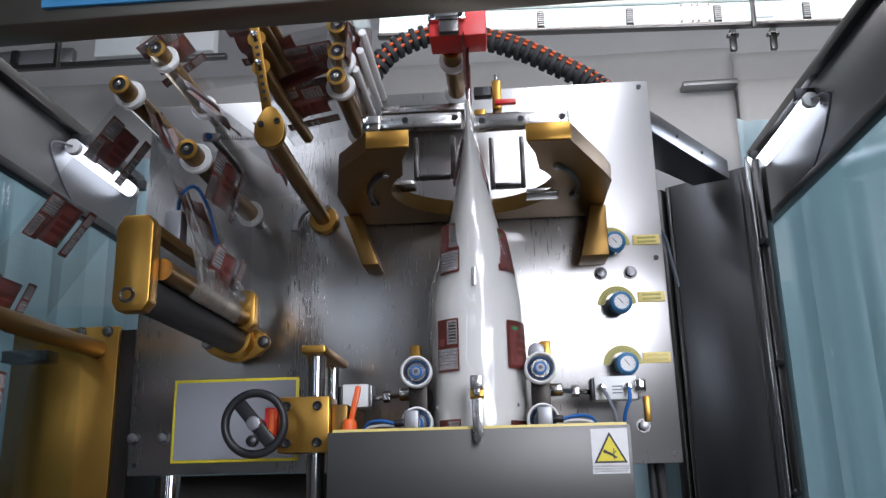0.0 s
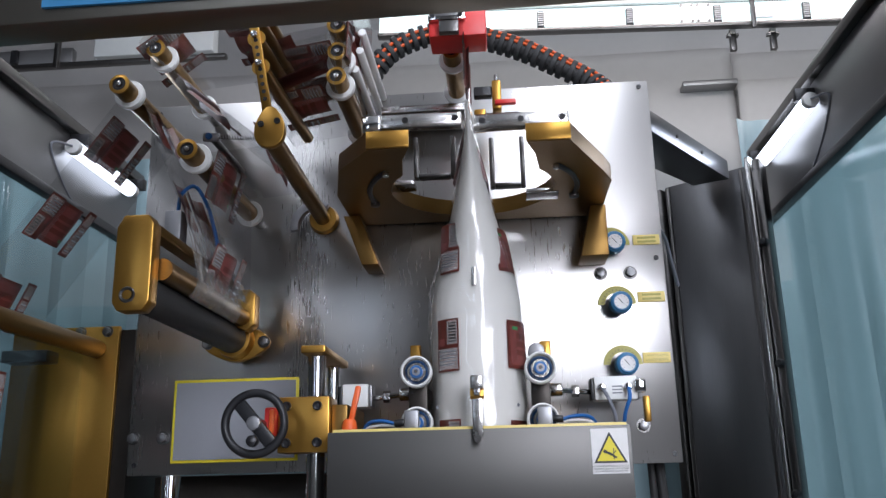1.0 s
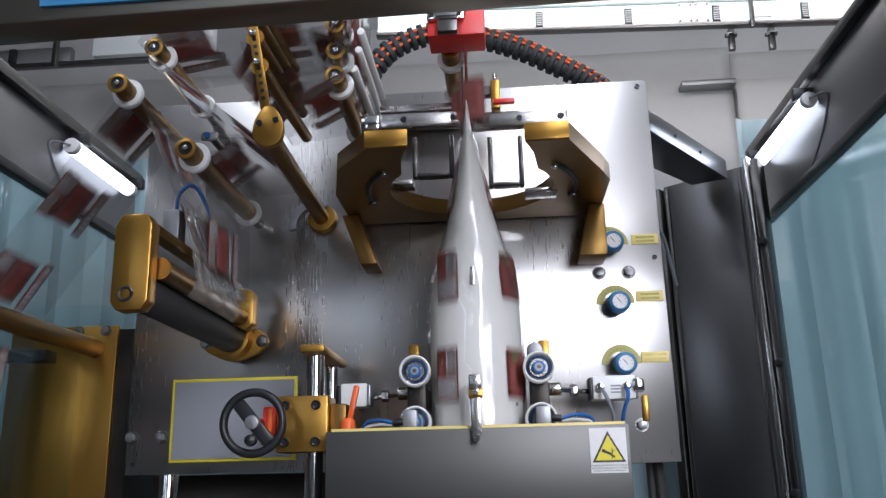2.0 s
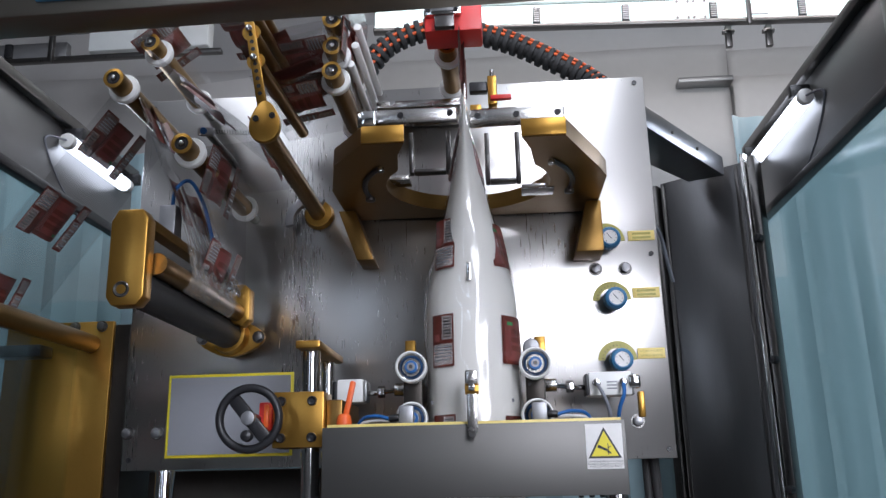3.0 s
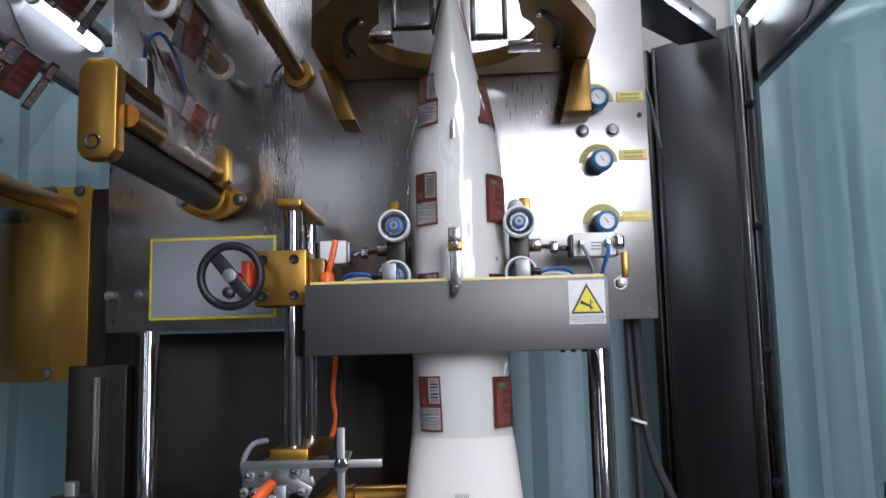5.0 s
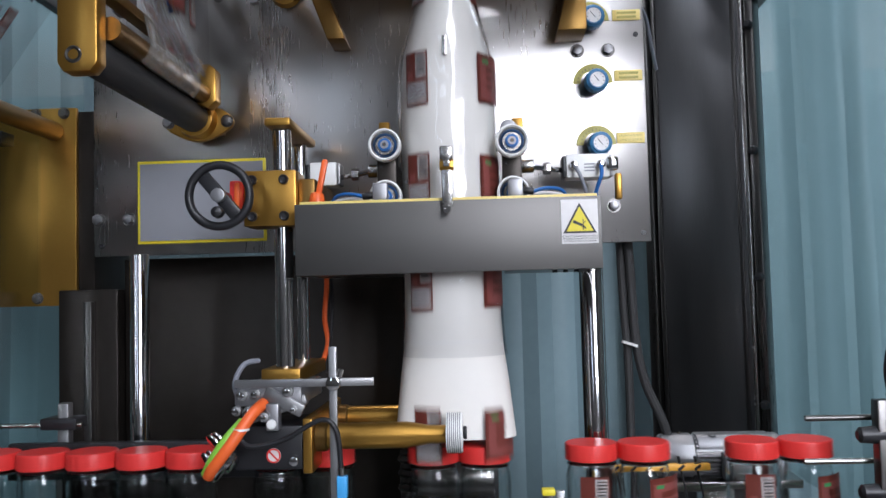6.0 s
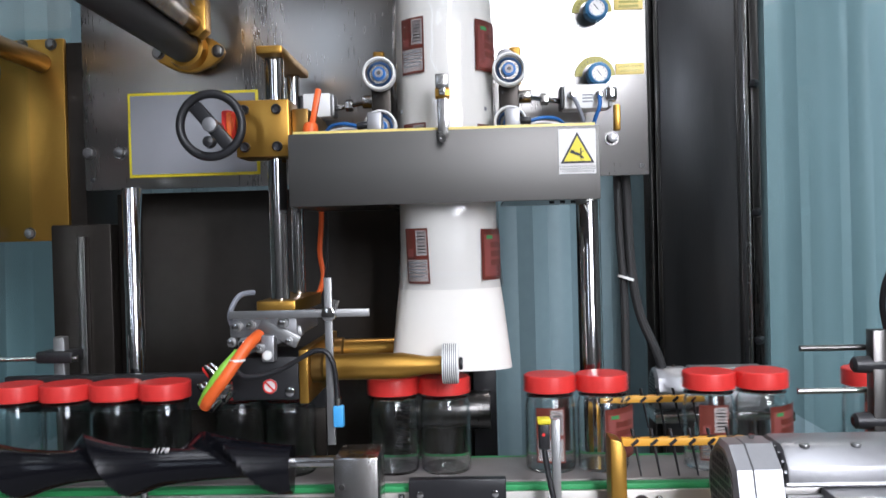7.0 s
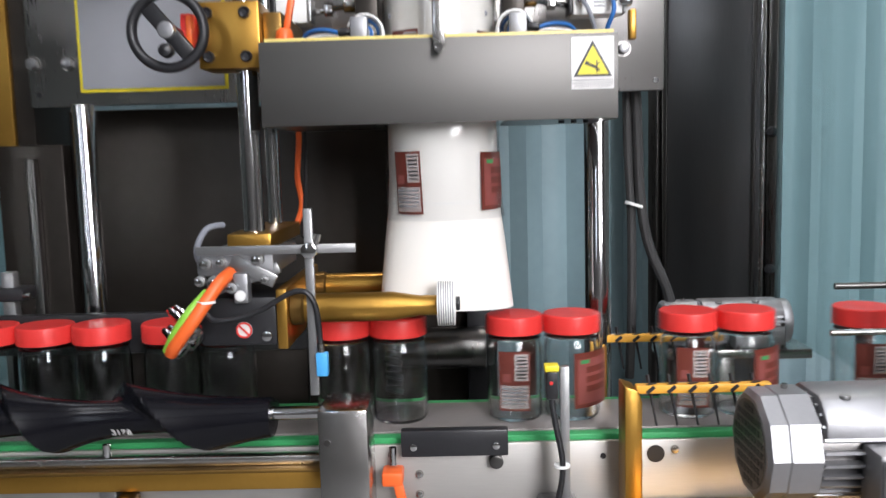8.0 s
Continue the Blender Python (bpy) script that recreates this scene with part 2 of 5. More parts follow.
def writing(body, size, m, material, parent, label=""):
    f = bpy.data.curves.new("writing", "FONT")
    f.body, f.size, f.extrude, f.align_x, f.align_y = body, size, 0.0002, "CENTER", "CENTER"
    f.materials.append(material)
    ob = new("writing", f)
    ob.parent = parent
    ob.matrix_basis = m
    return tagged(ob, label)


def solid(name, bm, material, label="", category="", group="", kind=""):
    return tagged(new(name, to_mesh(name, bm, material)), label, category, group, kind)


def structure(name, bm, material, label="", category=""):
    return solid(name, bm, material, label, category, kind="structure")


# ---------- the hall ----------
structure("floor", box(-6, 6, -3.2, 5.2, -0.1, 0), FLOORM, "smooth grey concrete factory floor", "floor")
structure("ceiling", box(-6, 6, -3.2, 5.2, 4.6, 4.7), CEILM, "plain pale grey factory ceiling", "ceiling")
structure("wall_north", box(-6, 6, 5.0, 5.2, 0, 4.6), WALL, "off-white painted hall wall with faint stains", "wall")
# unseen walls, coloured dark so the metal reflects a dim hall
structure("wall_west", box(-6.2, -6, -3.2, 5.2, 0, 4.6), WALL_D, "unseen hall wall with the dimness coloured in", "wall")
structure("wall_east", box(6, 6.2, -3.2, 5.2, 0, 4.6), WALL_D, "unseen hall wall with the dimness coloured in", "wall")
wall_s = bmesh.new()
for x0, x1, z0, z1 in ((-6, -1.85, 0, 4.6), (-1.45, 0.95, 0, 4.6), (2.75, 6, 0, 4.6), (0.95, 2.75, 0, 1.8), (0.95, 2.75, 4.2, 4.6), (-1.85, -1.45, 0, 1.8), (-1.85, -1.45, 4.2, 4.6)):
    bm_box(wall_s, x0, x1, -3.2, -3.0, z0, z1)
structure("wall_south", wall_s, WALL_D, "unseen hall wall with the dimness coloured in and a window", "wall")
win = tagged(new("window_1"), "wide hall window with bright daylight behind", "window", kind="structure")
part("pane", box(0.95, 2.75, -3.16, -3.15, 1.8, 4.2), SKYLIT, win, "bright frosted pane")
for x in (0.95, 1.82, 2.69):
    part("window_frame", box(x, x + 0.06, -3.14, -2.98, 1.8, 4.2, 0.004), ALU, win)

win = tagged(new("window_2"), "narrow hall window with bright daylight behind", "window", kind="structure")
part("pane", box(-1.85, -1.45, -3.16, -3.15, 1.8, 4.2), SKYLIT, win, "bright frosted pane")
for x in (-1.85, -1.51):
    part("window_frame", box(x, x + 0.06, -3.14, -2.98, 1.8, 4.2, 0.004), ALU, win)

# cloth sheeting, ledge and duct on the far wall
def wall_cloth(x0, x1, y, z1, seed):
    """Pale sheeting hung flat against the wall, with shallow creases and a hem."""
    bm = bmesh.new()
    nx, nz = int((x1 - x0) * 14), 60
    grid = []
    for i in range(nx + 1):
        x = x0 + (x1 - x0) * i / nx
        col = []
        for k in range(nz + 1):
            z = z1 * k / nz
            w = 0.02 * noise.noise(Vector((x * 1.3, z * 0.7, seed))) + 0.008 * noise.noise(Vector((x * 7, z * 1.2, seed + 4)))
            w -= 0.012 * (z > z1 - 0.16)
            col.append(bm.verts.new((x, y + w, z)))
        grid.append(col)
    for a, b in zip(grid, grid[1:]):
        for k in range(nz):
            bm.faces.new((a[k], b[k], b[k + 1], a[k + 1]))
    ob = solid("wall_sheet", bm, WALL, "off-white protective sheeting hung along the far wall", "sheet", "wall sheets")
    md = ob.modifiers.new("thickness", "SOLIDIFY")
    md.thickness = 0.003
    return ob


wall_cloth(-6, 1.5, 4.94, 4.16, 1)
wall_cloth(1.5, 6, 4.88, 3.9, 2)
wall_cloth(1.5, 6, 4.95, 4.12, 3)
solid("wall_rail", box(1.167, 1.5, 4.83, 4.99, 3.865, 3.9, 0.006), ALU_M, "short grey steel rail on the far wall", "rail")


def cable_tray():
    t = thing("cable_tray", "long white lit duct with louvres hanging under the ceiling", "duct", at=(0, 4.0, 3.9))
    t.rotation_euler = (0, math.radians(1.7), 0)
    # tray face is no lamp; its brightness is added as emission
    part("duct_body", box(-0.6, 3.4, 0.0, 0.03, -0.068, 0.068, 0.004), TRAYLIT, t, "white tray face, brightness added as emission")
    part("rail", box(-0.6, 3.6, -0.05, -0.001, -0.092, -0.07, 0.004), STEEL_DARK, t, "dark lower rail")
    part("rail", box(-0.6, 3.6, -0.02, -0.001, 0.07, 0.09, 0.004), TRAYM, t)
    for x in (0.263, 0.727, 1.178, 1.627, 2.08):
        part("louvre", box(x - 0.02, x + 0.02, -0.02, -0.001, -0.052, 0.045, 0.004), BLACK, t, "dark slotted vent")
        for k in range(7):
            part("slat", box(x - 0.017, x + 0.017, -0.028, -0.021, -0.046 + k * 0.0125, -0.041 + k * 0.0125), ALU_M, t)
    for x in (1.02, 1.105):
        part("junction_plate", box(x - 0.038, x + 0.038, -0.016, -0.001, -0.06, 0.062, 0.004), TRAYM, t, "square bolted cover")
        for dx, dz in ((-0.028, -0.045), (0.028, -0.045), (-0.028, 0.048), (0.028, 0.048)):
            part("screw", cyl((x + dx, -0.017, dz), (x + dx, -0.022, dz), 0.006, 10), STEEL_DARK, t)
    part("label_field", box(1.37, 1.46, -0.012, -0.001, -0.03, 0.03), ALU_M, t, "grey plate")
    part("hanger", box(1.33, 1.352, -0.075, -0.052, -0.12, 0.69, 0.003), STEEL_DARK, t)
    for x in (1.26, 1.465):
        part("bracket", box(x - 0.016, x + 0.016, 0.031, 0.06, -0.19, -0.07, 0.003), STEEL_DARK, t)
        part("bracket", box(x - 0.03, x + 0.03, 0.031, 0.06, -0.11, -0.093, 0.002), STEEL_DARK, t)
    return t


def side_duct():
    t = thing("wall_duct", "unlit white duct with a grey rail under the ceiling", "duct")
    part("duct_body", box(-5.0, -2.3, 4.0, 4.05, 3.8, 3.9, 0.006), ALU_M, t, "grey duct run")
    part("cover", box(-2.165, -1.5, 3.97, 4.06, 3.815, 3.985, 0.01), TRAYM, t, "white duct cover")
    part("rail", box(-5.0, -1.42, 3.95, 3.99, 3.76, 3.785, 0.004), STEEL_DARK, t)
    part("rail", box(-5.0, -2.17, 3.95, 3.99, 3.93, 3.955, 0.004), STEEL_DARK, t)
    for x in (-2.62, -3.2):
        part("louvre", box(x - 0.02, x + 0.02, 3.975, 3.999, 3.81, 3.89, 0.004), BLACK, t)
    part("hanger", box(-2.36, -2.335, 3.92, 3.949, 3.74, 4.6, 0.003), STEEL_DARK, t)
    return t


cable_tray()
side_duct()


def curtain(name, x0, y0, x1, y1, z0, z1, folds, seed):
    rnd = random.Random(seed)
    bm = bmesh.new()
    n = folds * 8
    d = Vector((x1 - x0, y1 - y0, 0))
    nn = Vector((-d.y, d.x, 0)).normalized()
    ph = [rnd.uniform(0, 6) for _ in range(4)]
    cols = []
    for i in range(n + 1):
        u = i / n
        w = 0.022 * math.sin(folds * 6.28 * u + ph[0]) + 0.014 * math.sin(folds * 2.3 * 6.28 * u + ph[1]) + 0.03 * math.sin(5 * u + ph[2])
        col = []
        for k in range(7):
            v = k / 6
            p = Vector((x0, y0, 0)) + d * u + nn * (w * (0.6 + 0.5 * (1 - v)) + 0.008 * math.sin(7 * v + 9 * u + ph[3]))
            col.append(bm.verts.new((p.x, p.y, z0 + (z1 - z0) * v)))
        cols.append(col)
    for a, b in zip(cols, cols[1:]):
        for k in range(6):
            bm.faces.new((a[k], b[k], b[k + 1], a[k + 1]))
    ob = solid(name, bm, TEAL, "pale teal plastic strip curtain hanging in soft folds", "curtain", "curtains round the machine")
    md = ob.modifiers.new("thickness", "SOLIDIFY")
    md.thickness = 0.003
    return ob


curtain("curtain", -1.0, 2.95, 0.9, 2.95, 0.02, 2.2, 9, 1)
curtain("curtain", 0.88, 2.9, 2.6, 2.9, 0.02, 2.8, 7, 2)
curtain("curtain", -2.9, 2.9, -0.98, 2.9, 0.02, 2.75, 8, 3)


# ---------- the machine's frame ----------
def bolt(parent, x, y, z, r=0.011, h=0.009, material=None, name="bolt"):
    """A hex bolt head with its washer on a face that looks to -y."""
    part("washer", cyl((x, y, z), (x, y - 0.002, z), r * 1.35, 16), STEEL_DARK, parent)
    return part(name, cyl((x, y - 0.002, z), (x, y - h, z), r, 6, chamfer=0.001), material or GUARD, parent)


def screw(parent, x, y, z, r=0.005):
    return part("screw", lathe([(0.0015, -0.001), (r * 0.5, -0.001), (r * 0.5, -0.003), (r, -0.003), (r, 0)], 12, "y", (x, y, z)), BLACK, parent)


def back_plate():
    t = thing("back_plate", "large brushed stainless steel mounting plate of the sleeving machine", "plate")
    part("sheet", box(-0.912, 0.393, 2.0, 2.02, 1.576, 2.53, 0.002), STEEL_V, t)
    for x, z in ((0.37, 2.513), (0.376, 1.596), (-0.89, 2.508), (-0.893, 1.6), (0.374, 2.058)):
        screw(t, x, 2.0, z, 0.006)
    for x, z in ((-0.9, 1.663), (-0.827, 1.662), (0.238, 2.024), (0.309, 2.023), (0.31, 1.66)):
        bolt(t, x, 2.0, z, 0.012, 0.013)
    st = part("sticker", box(-0.805, -0.498, 1.9965, 1.9995, 1.602, 1.798, 0.001), YELLOW, t, "yellow-edged sticker border")
    part("sticker_face", box(-0.798, -0.505, 1.994, 1.9964, 1.609, 1.791), GREYP, t, "blank grey sticker face")
    return t


back_plate()


def column():
    t = thing("column", "dark brushed steel upright column of the machine frame", "column", at=(0.537, 2.62, 0))
    t.rotation_euler = (0, 0, math.radians(-38.3))
    part("body", box(0.0, 0.274, 0.0, 0.08, 0.0, 2.45, 0.006), COLUMN, t)
    part("edge_strip", box(-0.03, -0.002, -0.022, 0.06, 0.0, 2.44, 0.003), STEEL_DARK, t)
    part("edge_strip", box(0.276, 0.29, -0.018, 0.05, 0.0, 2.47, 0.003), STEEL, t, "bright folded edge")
    part("edge_strip", box(0.293, 0.318, -0.01, 0.04, 0.0, 2.46, 0.003), STEEL_DARK, t)
    part("inner_lip", box(0.006, 0.018, -0.006, -0.001, 0.0, 2.44, 0.002), STEEL_DARK, t)
    part("inner_lip", box(0.25, 0.262, -0.006, -0.001, 0.0, 2.44, 0.002), STEEL_DARK, t)
    for z in (0.79, 1.14, 1.492, 1.845, 2.2):
        part("bolt", lathe([(0.001, -0.022), (0.009, -0.02), (0.013, -0.01), (0.013, 0)], 12, "y", (0.306, -0.01, z)), BLACK, t)
    return t


column()
arm = thing("bracket_arm", "flat stainless steel arm bolted between plate and column", "bracket")
ab = bmesh.new()
am = [(0.402, 2.05), (0.7, 2.455), (0.6, 2.5), (0.402, 2.27)]
lo_v, hi_v = ([ab.verts.new((x, y, z)) for x, y in am] for z in (2.41, 2.471))
ab.faces.new(lo_v)
ab.faces.new(hi_v[::-1])
for i in range(4):
    ab.faces.new((lo_v[i], hi_v[i], hi_v[(i + 1) % 4], lo_v[(i + 1) % 4]))
bmesh.ops.recalc_face_normals(ab, faces=ab.faces)
bmesh.ops.bevel(ab, geom=list(ab.edges), offset=0.002, segments=2, affect="EDGES", profile=0.5)
part("arm", ab, GUARD, arm)
for k in (0.3, 0.62):
    rx, ry = 0.402 + 0.298 * k, 2.05 + 0.405 * k
    part("rivet", cyl((rx, ry, 2.441), (rx + 0.004, ry - 0.003, 2.441), 0.005, 10), STEEL_DARK, arm)
part("end_cap", box(0.394, 0.4005, 2.052, 2.268, 2.412, 2.469, 0.001), BLACK, arm)
part("wire", sweep([(0.4, 2.1, 2.17), (0.44, 2.2, 2.16), (0.47, 2.28, 2.1), (0.49, 2.33, 2.06)], 0.005)[0], GREYK, arm, "grey wire")


def side_frame(sgn, x, y0, y1, zt, zw, name):
    """Side guard: a steel strip above a polycarbonate window with a dark frame."""
    t = thing("side_guard", "machine side guard of stainless steel above a clear window", "guard", "side guards")
    a, b = sorted((x, x + sgn * 0.012))
    part("steel_panel", box(a, b, y0, y1, zw, zt, 0.002), GUARD, t)
    part("window", box(a + 0.003, b - 0.003, y0, y1, 0.95, zw - 0.001), PANE, t, "clear polycarbonate window")
    part("frame", box(x - 0.014, x + 0.014, y0, y1, zw - 0.012, zw + 0.012, 0.003), BLACK, t, "black window gasket")
    part("frame", box(x - 0.02, x + 0.02, y0, y1, zt, zt + 0.03, 0.004), STEEL_DARK, t)
    part("post", box(x - 0.02, x + 0.02, y0 - 0.04, y0, 0, zt + 0.03, 0.004), STEEL_DARK, t)
    return t


side_frame(1, 0.83, 1.6, 2.62, 2.53, 2.3, "right")
side_frame(-1, -1.1, 0.9, 2.35, 2.44, 2.25, "left")


def lamp(x, y0, y1, z, sgn):
    t = thing("tube_lamp", "slim glowing fluorescent work lamp on the guard", "lamp", "work lamps")
    part("tube", cyl((x, y0 + 0.02, z), (x, y1 - 0.02, z), 0.02, 20, chamfer=0.004), TUBE, t, "glowing white tube")
    for y in (y0, y1 - 0.02):
        part("end_cap", cyl((x, y, z), (x, y + 0.02, z), 0.0205, 20, chamfer=0.003), NYLON, t, "white end cap")
        part("clip", box(x - 0.028, x + 0.028, y + 0.028, y + 0.05, z + 0.012, z + 0.045, 0.003), BLACK, t)
    part("wire", sweep([(x + sgn * 0.0, y0, z), (x + sgn * 0.02, y0 - 0.06, z - 0.02), (x + sgn * 0.022, y0 + 0.02, z - 0.1), (x + sgn * 0.022, y0 + 0.16, z - 0.17)], 0.003)[0], GREYK, t, "thin grey wire")


lamp(0.807, 2.03, 2.48, 2.468, 1)
lamp(-1.078, 1.91, 2.27, 2.392, -1)

# top cross beam over the opening, with a blue sign
beam = thing("top_beam", "stainless steel beam over the machine opening with a blue sign", "beam")
bb = box(-1.3, 0.95, 1.0, 1.06, 2.19, 2.44, 0.005)
bmesh.ops.transform(bb, matrix=pose(0, 0, 0, 0, -0.9, 0), verts=bb.verts)
part("beam_body", bb, BEAM, beam)
part("sign", box(-0.63, -0.3, 0.9935, 0.9985, 2.2, 2.4), BLUE, beam, "blue sign plate")
part("sign_face", box(-0.612, -0.33, 0.989, 0.993, 2.213, 2.4), NYLON, beam, "white sign field")
part("bolt", lathe([(0.001, -0.008), (0.009, -0.006), (0.011, 0)], 16, "y", (-0.232, 1.0, 2.2)), STEEL, beam)

# gold feeder box at the film's inlet
def feeder_box():
    t = thing("feeder_box", "gold anodised feeder box with bolted front at the film inlet", "machine box")
    part("front_plate", box(-1.3, -1.011, 2.115, 2.13, 1.462, 1.962, 0.003), GOLD, t)
    # side's shade is put in as a near-black material
    part("side", box(-1.29, -0.972, 2.131, 2.35, 1.47, 1.955, 0.003), DARK, t, "box side with its shade in the colour")
    for x, z in ((-1.11, 1.482), (-1.039, 1.481), (-1.042, 1.948), (-1.115, 1.948)):
        bolt(t, x, 2.115, z, 0.011, 0.012)
    part("roller", cyl((-1.066, 2.114, 1.902), (-1.066, 1.3, 1.902), 0.024, 24, chamfer=0.003), GOLD_D, t, "bronze guide roller")
    part("clamp", box(-1.27, -1.15, 2.02, 2.08, 1.86, 1.89, 0.003), BLACK, t)
    return t


feeder_box()

# lower cabinet, dark back panel and posts
cab = thing("lower_cabinet", "dark steel cabinet panel under the mounting plate", "cabinet")
part("panel", box(-0.9, -0.02, 2.14, 2.2, 0.2, 1.575, 0.004), DARK, cab)
part("side_profile", box(-1.05, -0.9, 2.1, 2.2, 0.2, 1.5, 0.004), DARK, cab, "folded steel side profile")
part("side_profile", box(-0.975, -0.955, 2.075, 2.099, 0.2, 1.47, 0.003), STEEL_DARK, cab)
part("edge", box(-0.02, 0.035, 2.08, 2.2, 0.2, 1.57, 0.004), BLACK, cab, "black edge profile")


def post(x, y, z0, z1, r=0.017):
    t = solid("guide_post", cyl((x, y, z0), (x, y, z1), r, 28, chamfer=0.002), CHROME, "polished steel guide post", "post", "guide posts")
    return t


post(-0.774, 1.93, 0.0, 1.574, 0.0215)
post(0.237, 1.885, 0.0, 1.6, 0.0255)
post(0.285, 2.12, 0.0, 1.58, 0.012)
cable = thing("black_cable", "thick black cable tied along the frame", "cable")
part("cable", sweep([(0.352, 2.08, 1.6), (0.356, 2.08, 1.5), (0.362, 2.08, 1.36), (0.38, 2.08, 1.25), (0.42, 2.08, 1.15), (0.45, 2.1, 1.05)], 0.011)[0], RUBBER, cable)
part("cable", sweep([(0.335, 2.09, 1.6), (0.338, 2.09, 1.45), (0.345, 2.09, 1.3), (0.345, 2.09, 1.1), (0.34, 2.09, 0.95)], 0.01)[0], RUBBER, cable)
part("tie", cyl((0.35, 2.085, 1.334), (0.352, 2.085, 1.34), 0.022, 14), NYLON, cable, "white cable tie")


# ---------- mandrel ----------
CX, CY = -0.058, 1.75


def mandrel_section(z):
    """Half width and half depth of the forming mandrel at a height."""
    rows = [(1.185, 0.12, 0.062), (1.2, 0.1185, 0.064), (1.3, 0.108, 0.078), (1.36, 0.1, 0.088), (1.42, 0.0965, 0.0945), (1.52, 0.0955, 0.0955), (1.8, 0.095, 0.0955),
            (1.9, 0.0945, 0.0955), (1.94, 0.089, 0.1), (1.98, 0.08, 0.105), (2.09, 0.05, 0.122), (2.2, 0.024, 0.136), (2.3, 0.005, 0.146), (2.45, 0.003, 0.147)]
    for (za, aa, ba), (zb, ab_, bb) in zip(rows, rows[1:]):
        if z <= zb:
            k = max(0.0, (z - za) / (zb - za))
            return aa + (ab_ - aa) * k, ba + (bb - ba) * k
    return rows[-1][1:]


def mandrel():
    t = thing("forming_mandrel", "glossy white forming mandrel wrapped in clear film", "mandrel")
    bm = bmesh.new()
    seg, prev = 56, None
    zs = [1.185 + 0.012 * i for i in range(95)]
    for z in zs:
        a, b = mandrel_section(z)
        e = 2 + 0.7 * max(0, (1.34 - z) / 0.15) * (z < 1.34)
        ring = []
        for i in range(seg):
            w = 2 * math.pi * i / seg
            c, s_ = math.cos(w), math.sin(w)
            ring.append(bm.verts.new((CX + a * math.copysign(abs(c) ** (2 / e), c), CY + b * math.copysign(abs(s_) ** (2 / e), s_), z)))
        if prev:
            for i in range(seg):
                bm.faces.new((prev[i], prev[(i + 1) % seg], ring[(i + 1) % seg], ring[i]))
        else:
            bm.faces.new(ring[::-1])
        prev = ring
    bm.faces.new(prev)
    part("body", bm, WHITE, t)
    for x, z in ((-0.145, 1.21), (0.035, 1.205), (-0.14, 1.69), (0.02, 1.69)):
        a, b = mandrel_section(z)
        u = (x - CX) / a
        y = CY - b * math.sqrt(max(0.05, 1 - u * u))
        part("dimple", cyl((x, y + 0.004, z), (x, y - 0.0012, z), 0.004, 12), GREYP, t)
    return t


mandrel()


def wrapped_film():
    t = thing("wrapped_film", "clear film tube drawn tight over the white mandrel", "film")
    bm = bmesh.new()
    prev, seg = None, 96
    z = 1.345
    while z < 2.32:
        a, b = mandrel_section(z)
        near = math.exp(-((z - 1.9) / 0.1) ** 2)
        ring = []
        for i in range(seg):
            w = 2 * math.pi * i / seg
            o = 0.0032 + (0.001 + 0.0026 * near) * (1 + noise.noise(Vector((math.cos(w) * 3.2, math.sin(w) * 3.2, z * 13)))) + 0.0011 * noise.noise(Vector((math.cos(w) * 9, math.sin(w) * 9, z * 30))) + 0.0016 * noise.noise(Vector((math.cos(w) * 4, math.sin(w) * 4, z * 21 + 3)))
            ring.append(bm.verts.new((CX + (a + o) * math.cos(w), CY + (b + o) * math.sin(w), z)))
        if prev:
            for i in range(seg):
                bm.faces.new((prev[i], prev[(i + 1) % seg], ring[(i + 1) % seg], ring[i]))
        prev = ring
        z += 0.009
    part("tube", bm, FILM, t)
    for zz in (1.374, 1.876):
        a, b = mandrel_section(zz)
        bm = bmesh.new()
        rings = []
        for h in (0, 0.0016):
            rings.append([bm.verts.new((CX + (a + 0.0008) * math.cos(6.28318 * i / 64), CY + (b + 0.0008) * math.sin(6.28318 * i / 64), zz + h)) for i in range(64)])
        for i in range(64):
            bm.faces.new((rings[0][i], rings[0][(i + 1) % 64], rings[1][(i + 1) % 64], rings[1][i]))
        part("seam", bm, NYLON, t, "fine cut line")
    return t


wrapped_film()
fin = thing("guide_fin", "thin steel guide fin along the mandrel tip", "guide")
fb = prism([(-0.0045, 0), (0.0045, 0), (0.003, 0.62), (-0.003, 0.62)], -0.012, 0.0, 0.001)
bmesh.ops.transform(fb, matrix=pose(-0.058, 1.655, 1.925, -6, 0, 0), verts=fb.verts)
part("fin", fb, STEEL, fin)


# ---------- station round the mandrel ----------
def bend(bm, m):
    bmesh.ops.transform(bm, matrix=m, verts=bm.verts)
    return bm


